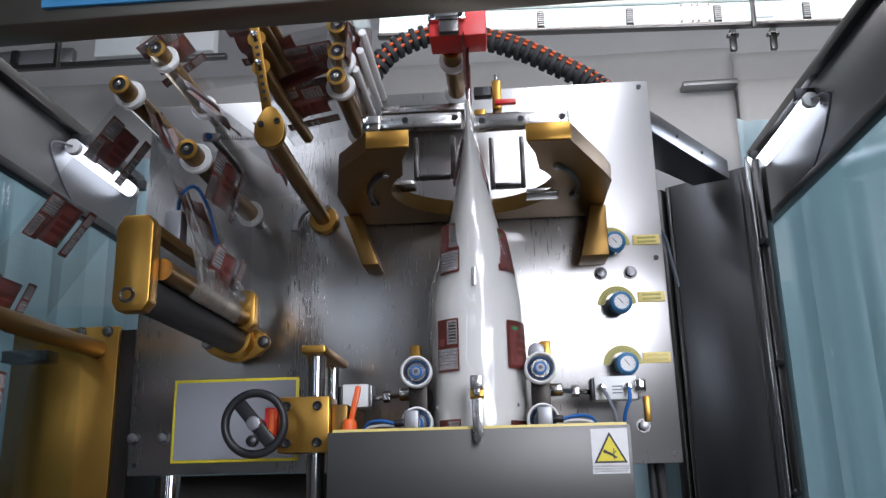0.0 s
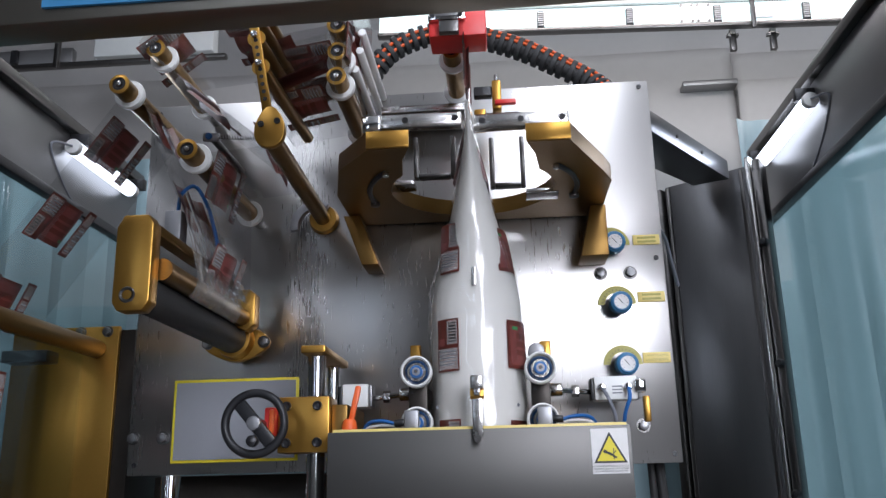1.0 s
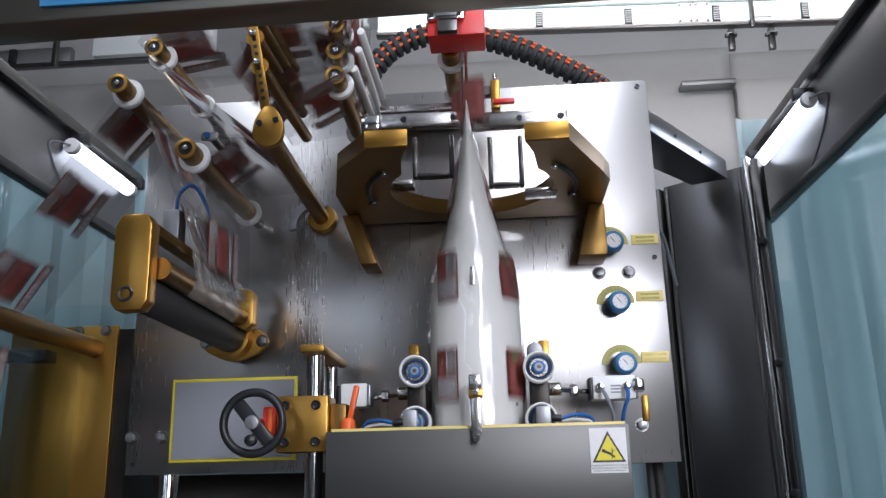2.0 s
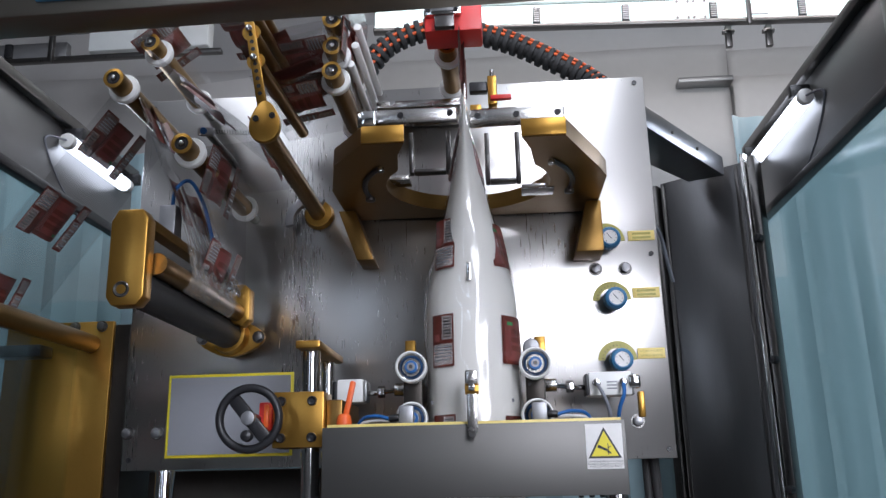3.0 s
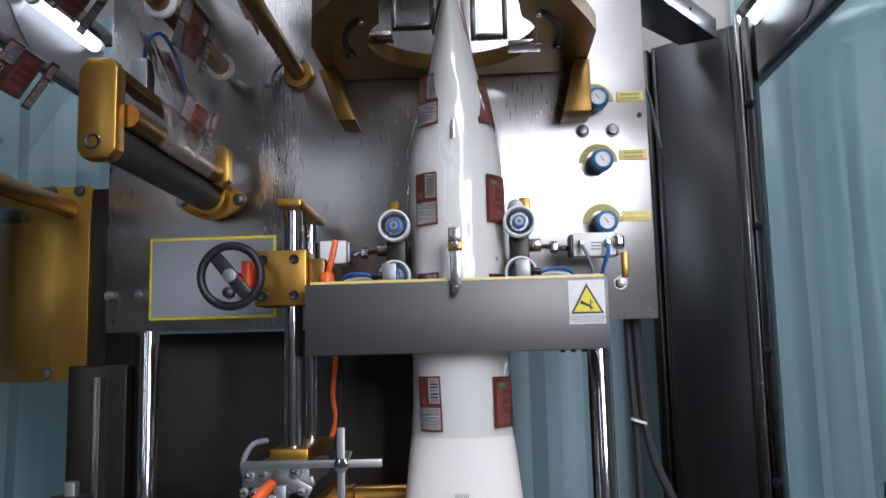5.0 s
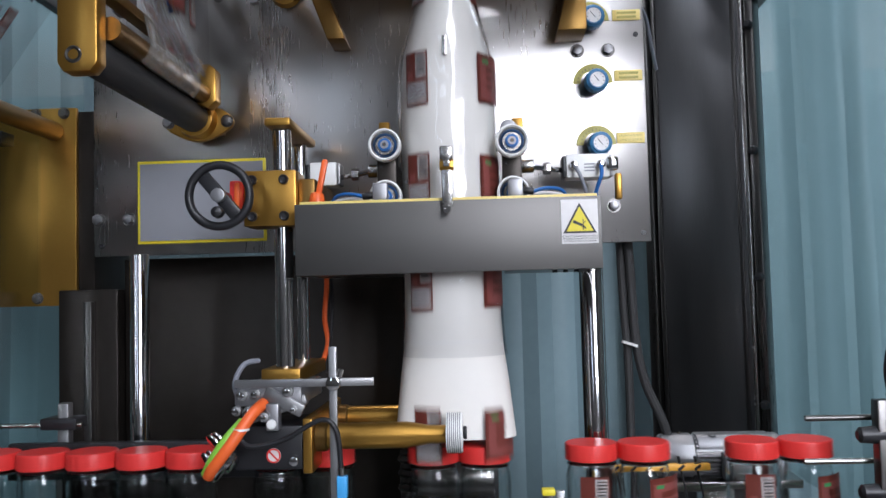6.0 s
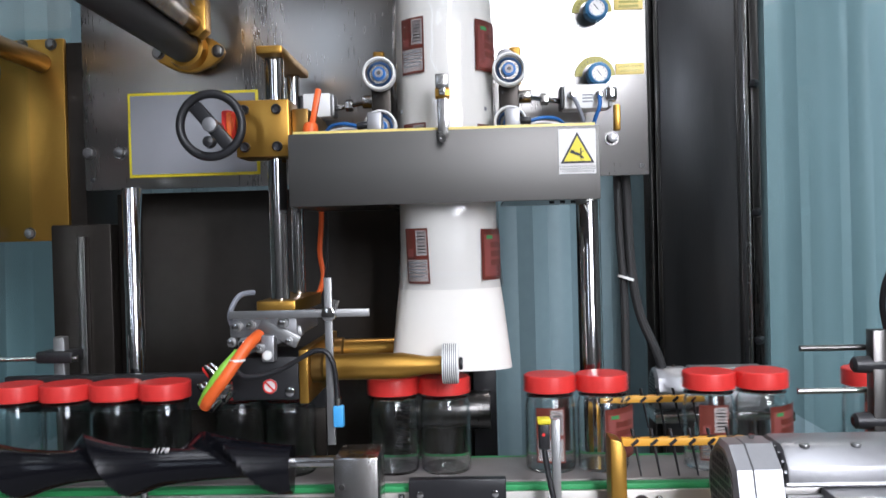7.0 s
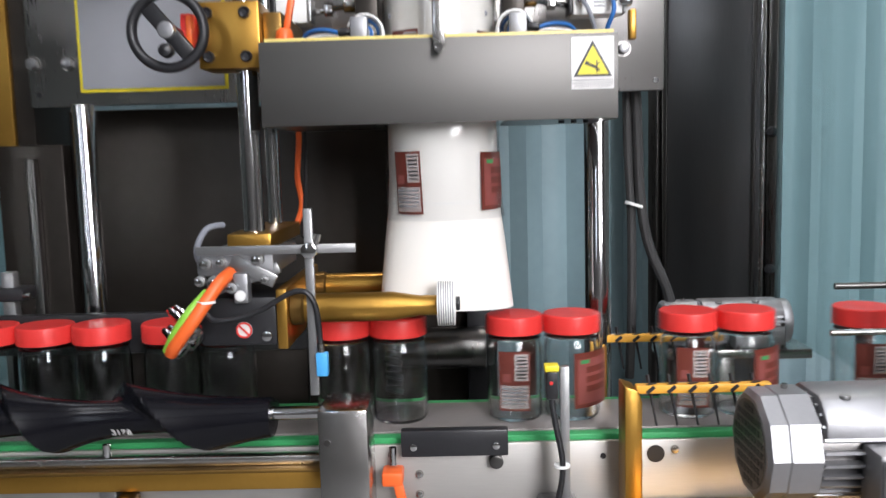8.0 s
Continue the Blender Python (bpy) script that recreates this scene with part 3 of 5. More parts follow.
def horseshoe_frame():
    t = thing("horseshoe_frame", "gold anodised horseshoe bracket round the mandrel tip", "bracket")
    out = [(-0.253, 1.5), (-0.328, 1.605), (-0.362, 1.76), (-0.362, 1.99), (0.246, 1.99), (0.246, 1.74), (0.223, 1.68), (0.141, 1.5), (0.057, 1.5)]
    arc = []
    for i in range(25):
        a = math.radians(-38 + 256 * i / 24)
        arc.append((-0.057 + 0.182 * math.cos(a), 1.762 + 0.182 * math.sin(a)))
    outline = out + [(0.075, 1.56)] + arc + [(-0.19, 1.56), (-0.171, 1.5)]
    bm = bmesh.new()
    lo = [bm.verts.new((x, y, 2.17)) for x, y in outline]
    hi = [bm.verts.new((x, y, 2.207)) for x, y in outline]
    n = len(outline)
    bm.faces.new(lo)
    bm.faces.new(hi[::-1])
    for i in range(n):
        bm.faces.new((lo[i], hi[i], hi[(i + 1) % n], lo[(i + 1) % n]))
    bmesh.ops.recalc_face_normals(bm, faces=bm.faces)
    # body in the darker gold: shade of the underside is in the colour
    part("plate", bm, GOLD_D, t)
    # front ends in the lighter gold, coloured as lit faces
    for x0, x1 in ((-0.254, -0.17), (0.056, 0.142)):
        part("front_face", box(x0, x1, 1.494, 1.499, 2.171, 2.206, 0.001), GOLD, t, "gold front end in the lit gold tone")
    for x0, x1, k in ((-0.375, -0.335, -1), (0.215, 0.25, 1)):
        part("leg", prism([(x0, 2.168), (x1, 2.168), (x1 + (0.0 if k > 0 else 0.045), 2.045), (x0 + (0.0 if k > 0 else 0.045) - 0.03 * (k > 0), 2.045)], 1.9, 1.998, 0.002), GOLD_D, t)
    for cx, k in ((-0.057, -1), (-0.057, 1)):
        pts = []
        for i in range(9):
            a = math.radians(10 - 50 * i / 8)
            pts.append((cx + k * 0.23 * math.cos(a), 1.77 + 0.23 * math.sin(a), 2.168))
        part("slot", sweep(pts, 0.006, 8)[0], BLACK, t, "dark curved slot")
        part("screw", cyl(pts[0], (pts[0][0], pts[0][1], 2.158), 0.011, 14, chamfer=0.002), STEEL_DARK, t)
        part("screw", cyl(pts[-1], (pts[-1][0], pts[-1][1], 2.158), 0.007, 12, chamfer=0.001), STEEL, t)
    return t


horseshoe_frame()


def film_spreader():
    t = thing("film_spreader", "grey steel bar with hanging rectangular loops", "spreader")
    part("bar", box(-0.285, -0.075, 1.7, 1.725, 2.3, 2.335, 0.004), STEEL, t)
    part("bar", box(-0.048, 0.16, 1.7, 1.725, 2.29, 2.325, 0.004), STEEL, t)
    part("end_block", box(-0.29, -0.25, 1.66, 1.7, 2.275, 2.315, 0.003), CHROME, t)
    part("back_bar", box(-0.28, -0.075, 1.88, 1.995, 2.42, 2.44, 0.003), STEEL, t)
    for x0, x1, z0, z1 in ((-0.19, -0.095, 2.21, 2.31), (-0.018, 0.062, 2.18, 2.3)):
        for a in ((x0, x0 + 0.011, z0, z1), (x1 - 0.011, x1, z0, z1), (x0 + 0.011, x1 - 0.011, z0, z0 + 0.01)):
            part("loop_bar", box(a[0], a[1], 1.775, 1.8, a[2], a[3], 0.003), STEEL_DARK, t)
    part("foot", box(-0.26, -0.19, 1.79, 1.84, 2.2, 2.212, 0.002), STEEL, t)
    part("foot", box(0.062, 0.135, 1.79, 1.84, 2.165, 2.178, 0.002), STEEL, t)
    for x, z in ((-0.2, 2.318), (-0.09, 2.318), (-0.03, 2.308), (0.055, 2.308), (0.145, 2.308)):
        screw(t, x, 1.7, z, 0.007)
    return t


film_spreader()

red = thing("safety_sensor", "red safety switch block with a chrome clamp", "switch")
part("body", box(-0.135, -0.012, 1.6, 1.68, 2.463, 2.56, 0.004), RED, red)
part("plate", box(-0.135, -0.055, 1.585, 1.599, 2.495, 2.515, 0.002), CHROME, red)
part("clamp", box(-0.112, -0.07, 1.58, 1.598, 2.463, 2.49, 0.002), STEEL_DARK, red)
for x in (-0.125, -0.066):
    screw(red, x, 1.585, 2.505, 0.005)

valve = thing("air_valve", "brass air valve with a red lever on the plate edge", "valve")
part("body", box(-0.006, 0.016, 1.84, 1.87, 2.4, 2.475, 0.003), GOLD, valve)
part("stem", cyl((0.005, 1.855, 2.475), (0.005, 1.855, 2.495), 0.005, 12), STEEL, valve)
part("lever", bend(box(0.0, 0.05, 1.83, 1.845, 2.408, 2.42, 0.003), pose(0, 0, 0)), RED, valve, "red lever")
part("pipe", cyl((-0.05, 1.86, 2.392), (0.06, 1.86, 2.392), 0.006, 14), STEEL, valve)
part("bracket", box(-0.05, -0.006, 1.85, 1.875, 2.44, 2.465, 0.003), BLACK, valve)
part("fitting", box(-0.05, -0.022, 1.84, 1.88, 2.355, 2.402, 0.004), GOLD, valve)


def hose():
    t = thing("corrugated_hose", "black corrugated hose with orange lines behind the plate", "hose")
    bm, path = sweep([(-0.42, 2.12, 2.56), (-0.351, 2.15, 2.664), (-0.293, 2.15, 2.735), (-0.211, 2.15, 2.775), (-0.12, 2.15, 2.785), (-0.033, 2.15, 2.764),
                      (0.077, 2.15, 2.722), (0.185, 2.15, 2.662), (0.268, 2.15, 2.61), (0.32, 2.1, 2.53), (0.34, 2.045, 2.48)], 0.0245, 16)
    part("core", bm, RUBBER, t)
    side = Vector((0, -1, 0))
    for turn in (-34, 8):
        line = []
        for i in range(0, len(path), 6):
            tan = (path[min(i + 1, len(path) - 1)] - path[max(i - 1, 0)]).normalized()
            o = (side - tan * side.dot(tan)).normalized()
            line.append(path[i] + Matrix.Rotation(math.radians(turn + 25 * math.sin(i * 0.05)), 3, tan) @ o * 0.0275)
        part("hose_line", sweep(line, 0.0045, 8)[0], ORANGE_H, t, "orange inner line")
    run = 0.0
    for i in range(1, len(path) - 1):
        run += (path[i] - path[i - 1]).length
        if run >= 0.0225:
            run = 0.0
            tan = (path[i + 1] - path[i - 1]).normalized()
            part("hose_ring", cyl(path[i] - tan * 0.0078, path[i] + tan * 0.0078, 0.0335, 20, chamfer=0.003), RUBBER, t)
    return t


hose()


def cover_box():
    t = thing("cover_box", "brushed stainless steel cover box with a warning sticker", "cover")
    part("front", box(-0.343, 0.224, 1.6, 1.603, 1.507, 1.64, 0.001), STEEL_H, t)
    part("side", box(-0.343, -0.34, 1.604, 1.8, 1.507, 1.64), STEEL_H, t)
    part("side", box(0.221, 0.224, 1.604, 1.8, 1.507, 1.64), STEEL_H, t)
    part("base", box(-0.339, -0.165, 1.604, 1.86, 1.507, 1.511), STEEL_DARK, t)
    part("base", box(0.05, 0.22, 1.604, 1.86, 1.507, 1.511), STEEL_DARK, t)
    part("rim", box(-0.335, 0.218, 1.606, 1.616, 1.634, 1.6455, 0.001), YELLOW_O, t, "yellowish upper rim")
    part("carrier", box(-0.33, -0.17, 1.64, 1.85, 1.6, 1.625, 0.003), GOLD_D, t)
    part("carrier", box(0.055, 0.215, 1.64, 1.85, 1.6, 1.625, 0.003), GOLD_D, t)
    for x in (0.14, 0.16, 0.18):
        part("screw", cyl((x, 1.65, 1.507), (x, 1.65, 1.502), 0.005, 10), BLACK, t)
    st = part("sticker", box(0.15, 0.217, 1.5985, 1.5998, 1.553, 1.634), LABEL_W, t, "white warning sticker")
    part("triangle_border", prism([(0.153, 1.572), (0.214, 1.572), (0.1835, 1.628)], 1.597, 1.5983), LABEL_K, st)
    part("triangle", prism([(0.159, 1.5755), (0.208, 1.5755), (0.1835, 1.6205)], 1.5955, 1.5968), YELLOW, st, "yellow triangle")
    for a, w, h, dx, dz in ((24, 0.014, 0.0042, -0.002, 0.001), (24, 0.008, 0.0014, 0.0075, -0.006), (30, 0.009, 0.0014, 0.0068, -0.0035), (90, 0.02, 0.0014, 0.006, 0.0), (-40, 0.007, 0.0014, 0.008, 0.0035), (24, 0.006, 0.0055, -0.0095, 0.0045)):
        part("symbol_bar", bend(box(-w / 2, w / 2, -0.0005, 0.0005, -h / 2, h / 2), pose(0.1835 + dx, 1.5948, 1.588 + dz, 0, a, 0)), LABEL_K, st)
    for k, words in enumerate(("ATTENZIONE PERICOLO DI TAGLIO", "WARNING DANGER OF CUTTING", "ATTENTION PIECE COUPANTE")):
        writing(words, 0.0042, pose(0.1835, 1.598, 1.5662 - k * 0.0045, 90, 0, 0), LABEL_K, st)
    return t


cover_box()

latch = thing("latch_arm", "small steel latch arm with a brass nut", "latch")
part("arm", box(-0.067, -0.0475, 1.586, 1.595, 1.624, 1.7, 0.002), STEEL, latch)
part("nut", cyl((-0.044, 1.588, 1.704), (-0.07, 1.588, 1.704), 0.0105, 6, chamfer=0.001), GOLD, latch, "brass hinge nut")
part("hinge_eye", cyl((-0.063, 1.578, 1.706), (-0.051, 1.578, 1.706), 0.007, 14, chamfer=0.001), CHROME, latch)
part("head", box(-0.069, -0.046, 1.576, 1.6, 1.712, 1.738, 0.003), STEEL, latch)
part("bolt", lathe([(0.003, -0.006), (0.0035, -0.012), (0.007, -0.012), (0.0075, -0.008), (0.0075, 0.012)], 18, "y", (-0.058, 1.588, 1.621)), CHROME, latch)


def drive_wheel(x, z):
    t = thing("drive_wheel", "white-rimmed feed wheel with a blue hub", "wheel", "feed wheels")
    y = 1.655
    part("rim", lathe([(0.0262, 0.002), (0.0285, -0.001), (0.0312, 0.001), (0.0315, 0.004), (0.0315, 0.024), (0.0262, 0.026), (0.0262, 0.002)], 40, "y", (x, y, z)), NYLON, t)
    part("dish", lathe([(0.0148, 0.016), (0.017, 0.015), (0.0195, 0.009), (0.0235, 0.006), (0.0261, 0.004), (0.0261, 0.012)], 36, "y", (x, y, z)), STEEL, t, "turned metal dish")
    part("hub", lathe([(0.006, 0.003), (0.0118, 0.003), (0.0128, 0.005), (0.013, 0.02)], 28, "y", (x, y, z)), HUB, t, "blue hub")
    part("hub_ring", lathe([(0.0045, 0.0), (0.0078, 0.0), (0.0082, 0.0028), (0.0045, 0.0028), (0.0045, 0.0)], 22, "y", (x, y, z)), ALU, t, "metal bearing ring")
    part("axle", cyl((x, y - 0.0005, z), (x, y + 0.1, z), 0.0042, 6), STEEL_DARK, t)
    return t


def wheel_station(sgn):
    t = thing("wheel_bracket", "steel bracket block carrying two feed wheels", "bracket", "wheel brackets")
    x = -0.056 + sgn * 0.123
    part("block", box(x - 0.019, x + 0.019, 1.69, 1.73, 1.63, 1.775, 0.003), DARK, t)
    part("plate", box(x - 0.012, x + 0.012, 1.731, 1.9, 1.7, 1.74, 0.002), STEEL_DARK, t)
    for z in (1.685, 1.72, 1.745):
        part("hole", cyl((x - 0.012, 1.6895, z), (x - 0.012, 1.6885, z), 0.003, 10), BLACK, t)
    part("gold_tab", box(x + sgn * 0.02 - 0.012, x + sgn * 0.02 + 0.012, 1.84, 1.86, 1.76, 1.84, 0.003), GOLD, t, "gold tab behind")
    if sgn > 0:
        part("gear", cyl((x + sgn * 0.0, 1.82, 1.815), (x + sgn * 0.0, 1.85, 1.815), 0.018, 20, chamfer=0.003), ALU, t)
    return t


for sgn in (-1, 1):
    wheel_station(sgn)
    for z in (1.758, 1.658):
        drive_wheel(-0.056 + sgn * 0.123, z)


def air_cylinder(sgn):
    t = thing("air_cylinder", "compact white air cylinder with fittings and hoses", "cylinder", "air cylinders")
    if sgn > 0:
        x0, x1 = 0.19, 0.282
    else:
        x0, x1 = -0.366, -0.308
    part("body", box(x0, x1, 1.86, 1.915, 1.709, 1.76, 0.003), NYLON, t)
    part("end", box(x0 - 0.008, x0 - 0.0005, 1.862, 1.913, 1.711, 1.757, 0.002), BLACK, t)
    part("end", box(x1 + 0.0005, x1 + 0.008, 1.862, 1.913, 1.711, 1.757, 0.002), ALU_M, t)
    a = x0 if sgn > 0 else x1
    b = CX + sgn * 0.16
    part("rod", cyl((a, 1.885, 1.728), (b, 1.8, 1.728), 0.006, 16), CHROME, t)
    m = (a + b) / 2
    part("nut", cyl((m - 0.008, 1.84, 1.728), (m + 0.008, 1.84, 1.728), 0.013, 6, chamfer=0.001), STEEL, t)
    part("coupler", cyl((b - 0.012, 1.8, 1.728), (b + 0.014, 1.8, 1.728), 0.014, 16, chamfer=0.002), STEEL, t)
    if sgn > 0:
        for x in (0.205, 0.262):
            part("fitting", cyl((x, 1.86, 1.735), (x, 1.845, 1.735), 0.009, 16, chamfer=0.002), CHROME, t)
        part("hose", sweep([(0.205, 1.85, 1.735), (0.215, 1.83, 1.71), (0.228, 1.84, 1.67), (0.226, 1.86, 1.63)], 0.0042)[0], GREYK, t, "grey air hose")
        part("hose", sweep([(0.262, 1.85, 1.735), (0.26, 1.83, 1.71), (0.25, 1.84, 1.68), (0.245, 1.86, 1.64)], 0.0042)[0], HUB, t, "blue air hose")
        part("elbow", box(0.274, 0.3, 1.85, 1.88, 1.722, 1.752, 0.005), CHROME, t)
        part("silencer", box(0.292, 0.306, 1.85, 1.868, 1.66, 1.715, 0.003), GOLD, t, "brass silencer")
        for k in range(3):
            part("text_bar", box(0.228, 0.25, 1.8585, 1.8596, 1.722 + 0.007 * k, 1.725 + 0.007 * k), GREYP, t)
    return t


air_cylinder(1)
air_cylinder(-1)
for sgn in (-1, 1):
    t = thing("proximity_sensor", "small square sensor with a blue cable", "sensor", "proximity sensors")
    x = CX + sgn * 0.128
    part("body", box(x - 0.014, x + 0.014, 1.625, 1.645, 1.642, 1.68, 0.003), ALU, t)
    part("plug", cyl((x + sgn * 0.014, 1.635, 1.658), (x + sgn * 0.034, 1.635, 1.656), 0.007, 12, chamfer=0.002), BLACK, t)
    part("cable", sweep([(x + sgn * 0.034, 1.635, 1.656), (x + sgn * 0.06, 1.64, 1.662), (x + sgn * 0.09, 1.66, 1.658), (x + sgn * 0.11, 1.68, 1.63)], 0.0035)[0], HUB, t, "blue cable")
    part("cable", sweep([(x + sgn * 0.034, 1.638, 1.652), (x + sgn * 0.065, 1.65, 1.654), (x + sgn * 0.1, 1.67, 1.648), (x + sgn * 0.12, 1.69, 1.63)], 0.003)[0], NYLON, t, "white cable")


def gauge(x, z):
    t = thing("pressure_regulator", "blue pressure regulator with a white dial", "gauge", "pressure regulators")
    ring = [(x + 0.0455 * math.cos(math.pi * i / 16), z - 0.002 + 0.0455 * math.sin(math.pi * i / 16)) for i in range(17)]
    ring += [(x + 0.029 * math.cos(math.pi * i / 16), z - 0.002 + 0.029 * math.sin(math.pi * i / 16)) for i in range(16, -1, -1)]
    part("scale", prism(ring, 1.9965, 1.9992), OLIVE, t, "olive half-round scale")
    for i in range(13):
        a = 8 + 164 * i / 12
        part("tick", bend(box(-0.002, 0.002, -0.0008, 0, -0.0005, 0.0005), pose(x + 0.035 * math.cos(math.radians(a)), 1.996, z - 0.002 + 0.035 * math.sin(math.radians(a)), 0, -a, 0)), LABEL_K, t)
    d = Vector((0.03, -1, -0.06)).normalized()
    p = Vector((x + 0.001, 1.9958, z - 0.004))
    q = p + d * 0.056
    part("collar", cyl(p, p + d * 0.016, 0.021, 24, chamfer=0.002), BLACK, t)
    part("body", cyl(p + d * 0.0165, q, 0.0255, 28, chamfer=0.004), BLUE, t)
    for k in range(20):
        w = math.radians(18 * k)
        o = Vector((math.cos(w) * 0.0252, 0, math.sin(w) * 0.0252))
        part("grip", cyl(p + o + d * 0.021, q + o - d * 0.007, 0.0018, 6), BLUE, t)
    part("dial", cyl(q, q + d * 0.0012, 0.0175, 28), LABEL_W, t, "white dial")
    for k in range(9):
        w = math.radians(-45 + 33.75 * k)
        part("dial_tick", cyl(q + d * 0.0016 + Vector((0.0125 * math.cos(w), 0, 0.0125 * math.sin(w))), q + d * 0.0016 + Vector((0.0155 * math.cos(w), 0, 0.0155 * math.sin(w))), 0.0006, 5), LABEL_K, t)
    part("needle", cyl(q + d * 0.002 + Vector((-0.007, 0, 0.009)), q + d * 0.002 + Vector((0.003, 0, -0.004)), 0.0008, 6), LABEL_K, t)
    part("bezel", lathe([(0.0172, -0.003), (0.02, -0.003), (0.0225, 0.002), (0.0172, 0.002), (0.0172, -0.003)], 28, "y", q), BLUE, t)
    return t


for x, z in ((0.268, 2.095), (0.272, 1.948), (0.275, 1.804)):
    gauge(x, z)
for z in (2.104, 1.962, 1.816):
    t = thing("tag_plate", "pale yellow engraved name tag on the plate", "tag", "tags")
    part("plate", box(0.322, 0.386, 1.9962, 1.9994, z - 0.0125, z + 0.0125, 0.001), YELLOW_O, t)
    if z < 1.9:
        writing("LAUNCH SLEEVE", 0.0072, pose(0.354, 1.996, z + 0.0052, 90, 0, 0), OLIVE, t)
        writing("LANCIO SLEEVE", 0.0072, pose(0.354, 1.996, z - 0.0052, 90, 0, 0), OLIVE, t)
        continue
    for k in (-1, 1):
        part("text_bar", box(0.332, 0.376, 1.995, 1.9961, z + k * 0.005 - 0.0025, z + k * 0.005 + 0.0025), OLIVE, t)


# ---------- height adjuster with handwheel ----------
def adjuster():
    t = thing("height_adjuster", "gold height adjuster block with guide posts", "adjuster")
    part("block", box(-0.456, -0.353, 1.66, 1.74, 1.607, 1.716, 0.003), GOLD, t)
    part("block", box(-0.352, -0.32, 1.68, 1.88, 1.6, 1.7, 0.003), GOLD_D, t)
    part("top_plate", box(-0.412, -0.362, 1.655, 1.91, 1.802, 1.818, 0.003), GOLD, t)
    for y in (1.7, 1.87):
        part("post", cyl((-0.388, y, 1.33), (-0.388, y, 1.802), 0.0185 if y < 1.8 else 0.014, 28), CHROME, t, "polished guide post")
    part("foot", box(-0.425, -0.35, 1.655, 1.92, 1.305, 1.332, 0.003), GOLD, t)
    for x, z in ((-0.438, 1.697), (-0.376, 1.697), (-0.438, 1.626), (-0.376, 1.626)):
        part("cap_screw", lathe([(0.004, -0.006), (0.008, -0.009), (0.0095, -0.007), (0.0095, 0.0)], 16, "y", (x, 1.66, z)), BLACK, t)
    part("indicator", box(-0.478, -0.457, 1.64, 1.68, 1.64, 1.695, 0.004), RED, t, "red position indicator")
    part("indicator", box(-0.466, -0.457, 1.632, 1.639, 1.645, 1.69, 0.002), ORANGE, t)
    part("shaft", cyl((-0.483, 1.61, 1.661), (-0.483, 1.72, 1.661), 0.011, 16), STEEL_DARK, t)
    w = part("handwheel", lathe([(0.0575 + 0.0082 * math.cos(a), 0.009 * math.sin(a)) for a in [2 * math.pi * (i % 12) / 12 for i in range(13)]], 48, "y", (-0.483, 1.595, 1.661)), BLACK, t, "black plastic handwheel")
    part("spoke", bend(box(-0.05, 0.05, -0.006, 0.006, -0.013, 0.013, 0.004), pose(-0.483, 1.598, 1.661, 0, 50, 0)), BLACK, w)
    part("hub", cyl((-0.483, 1.605, 1.661), (-0.483, 1.582, 1.661), 0.0135, 24, chamfer=0.002), ALU, w, "bare metal hub")
    part("crank_knob", lathe([(0.004, 0.0), (0.0075, -0.006), (0.0115, -0.022), (0.01, -0.034), (0.003, -0.038)], 18, "y", (-0.478, 1.592, 1.627)), BLACK, w)
    lv = part("clamp_lever", lathe([(0.015, 0.0), (0.0155, 0.008), (0.013, 0.02), (0.009, 0.024)], 20, "z", (-0.312, 1.66, 1.645)), ORANGE, t, "orange clamp lever")
    part("handle", bend(box(-0.006, 0.006, -0.005, 0.005, 0.0, 0.075, 0.004), pose(-0.31, 1.66, 1.66, 0, 12, 0)), ORANGE, lv)
    return t


adjuster()
wire = thing("orange_wire", "thin orange cable hanging behind the guide post", "cable")
part("cable", sweep([(-0.352, 1.95, 1.6), (-0.35, 1.95, 1.5), (-0.356, 1.95, 1.42), (-0.35, 1.95, 1.36), (-0.36, 1.9, 1.31)], 0.006)[0], ORANGE, wire)
part("cable", sweep([(-0.343, 1.96, 1.6), (-0.34, 1.96, 1.5), (-0.343, 1.96, 1.4), (-0.345, 1.92, 1.3)], 0.004)[0], BLACK, wire, "black wire")


# ---------- rollers of the film feed ----------
def roller(x, z, y0, r=0.021, collar=True):
    t = thing("guide_roller", "bronze guide roller with white collars on the plate", "roller", "guide rollers")
    part("tube", cyl((x, y0 + 0.004, z), (x, 1.93, z), r, 28), GOLD_D, t)
    part("rim", lathe([(r * 0.68, -0.001), (r, 0.0), (r, 0.004), (r * 0.68, 0.004), (r * 0.68, -0.001)], 28, "y", (x, y0, z)), GOLD, t, "gold end rim")
    part("bearing", lathe([(r * 0.3, 0.003), (r * 0.45, 0.001), (r * 0.55, 0.004), (r * 0.67, 0.002)], 24, "y", (x, y0, z)), BLACK, t)
    part("bolt", cyl((x, y0 + 0.006, z), (x, y0 - 0.003, z), r * 0.28, 8, chamfer=0.001), STEEL, t)
    if collar:
        for y in (y0 + 0.045, 1.9):
            part("collar", lathe([(r, 0.0), (r * 1.45, 0.001), (r * 1.55, 0.006), (r * 1.45, 0.016), (r, 0.018)], 28, "y", (x, y, z)), NYLON, t, "white collar")
    part("stud", cyl((x, 1.93, z), (x, 2.0, z), r * 0.6, 20), STEEL, t)
    return t


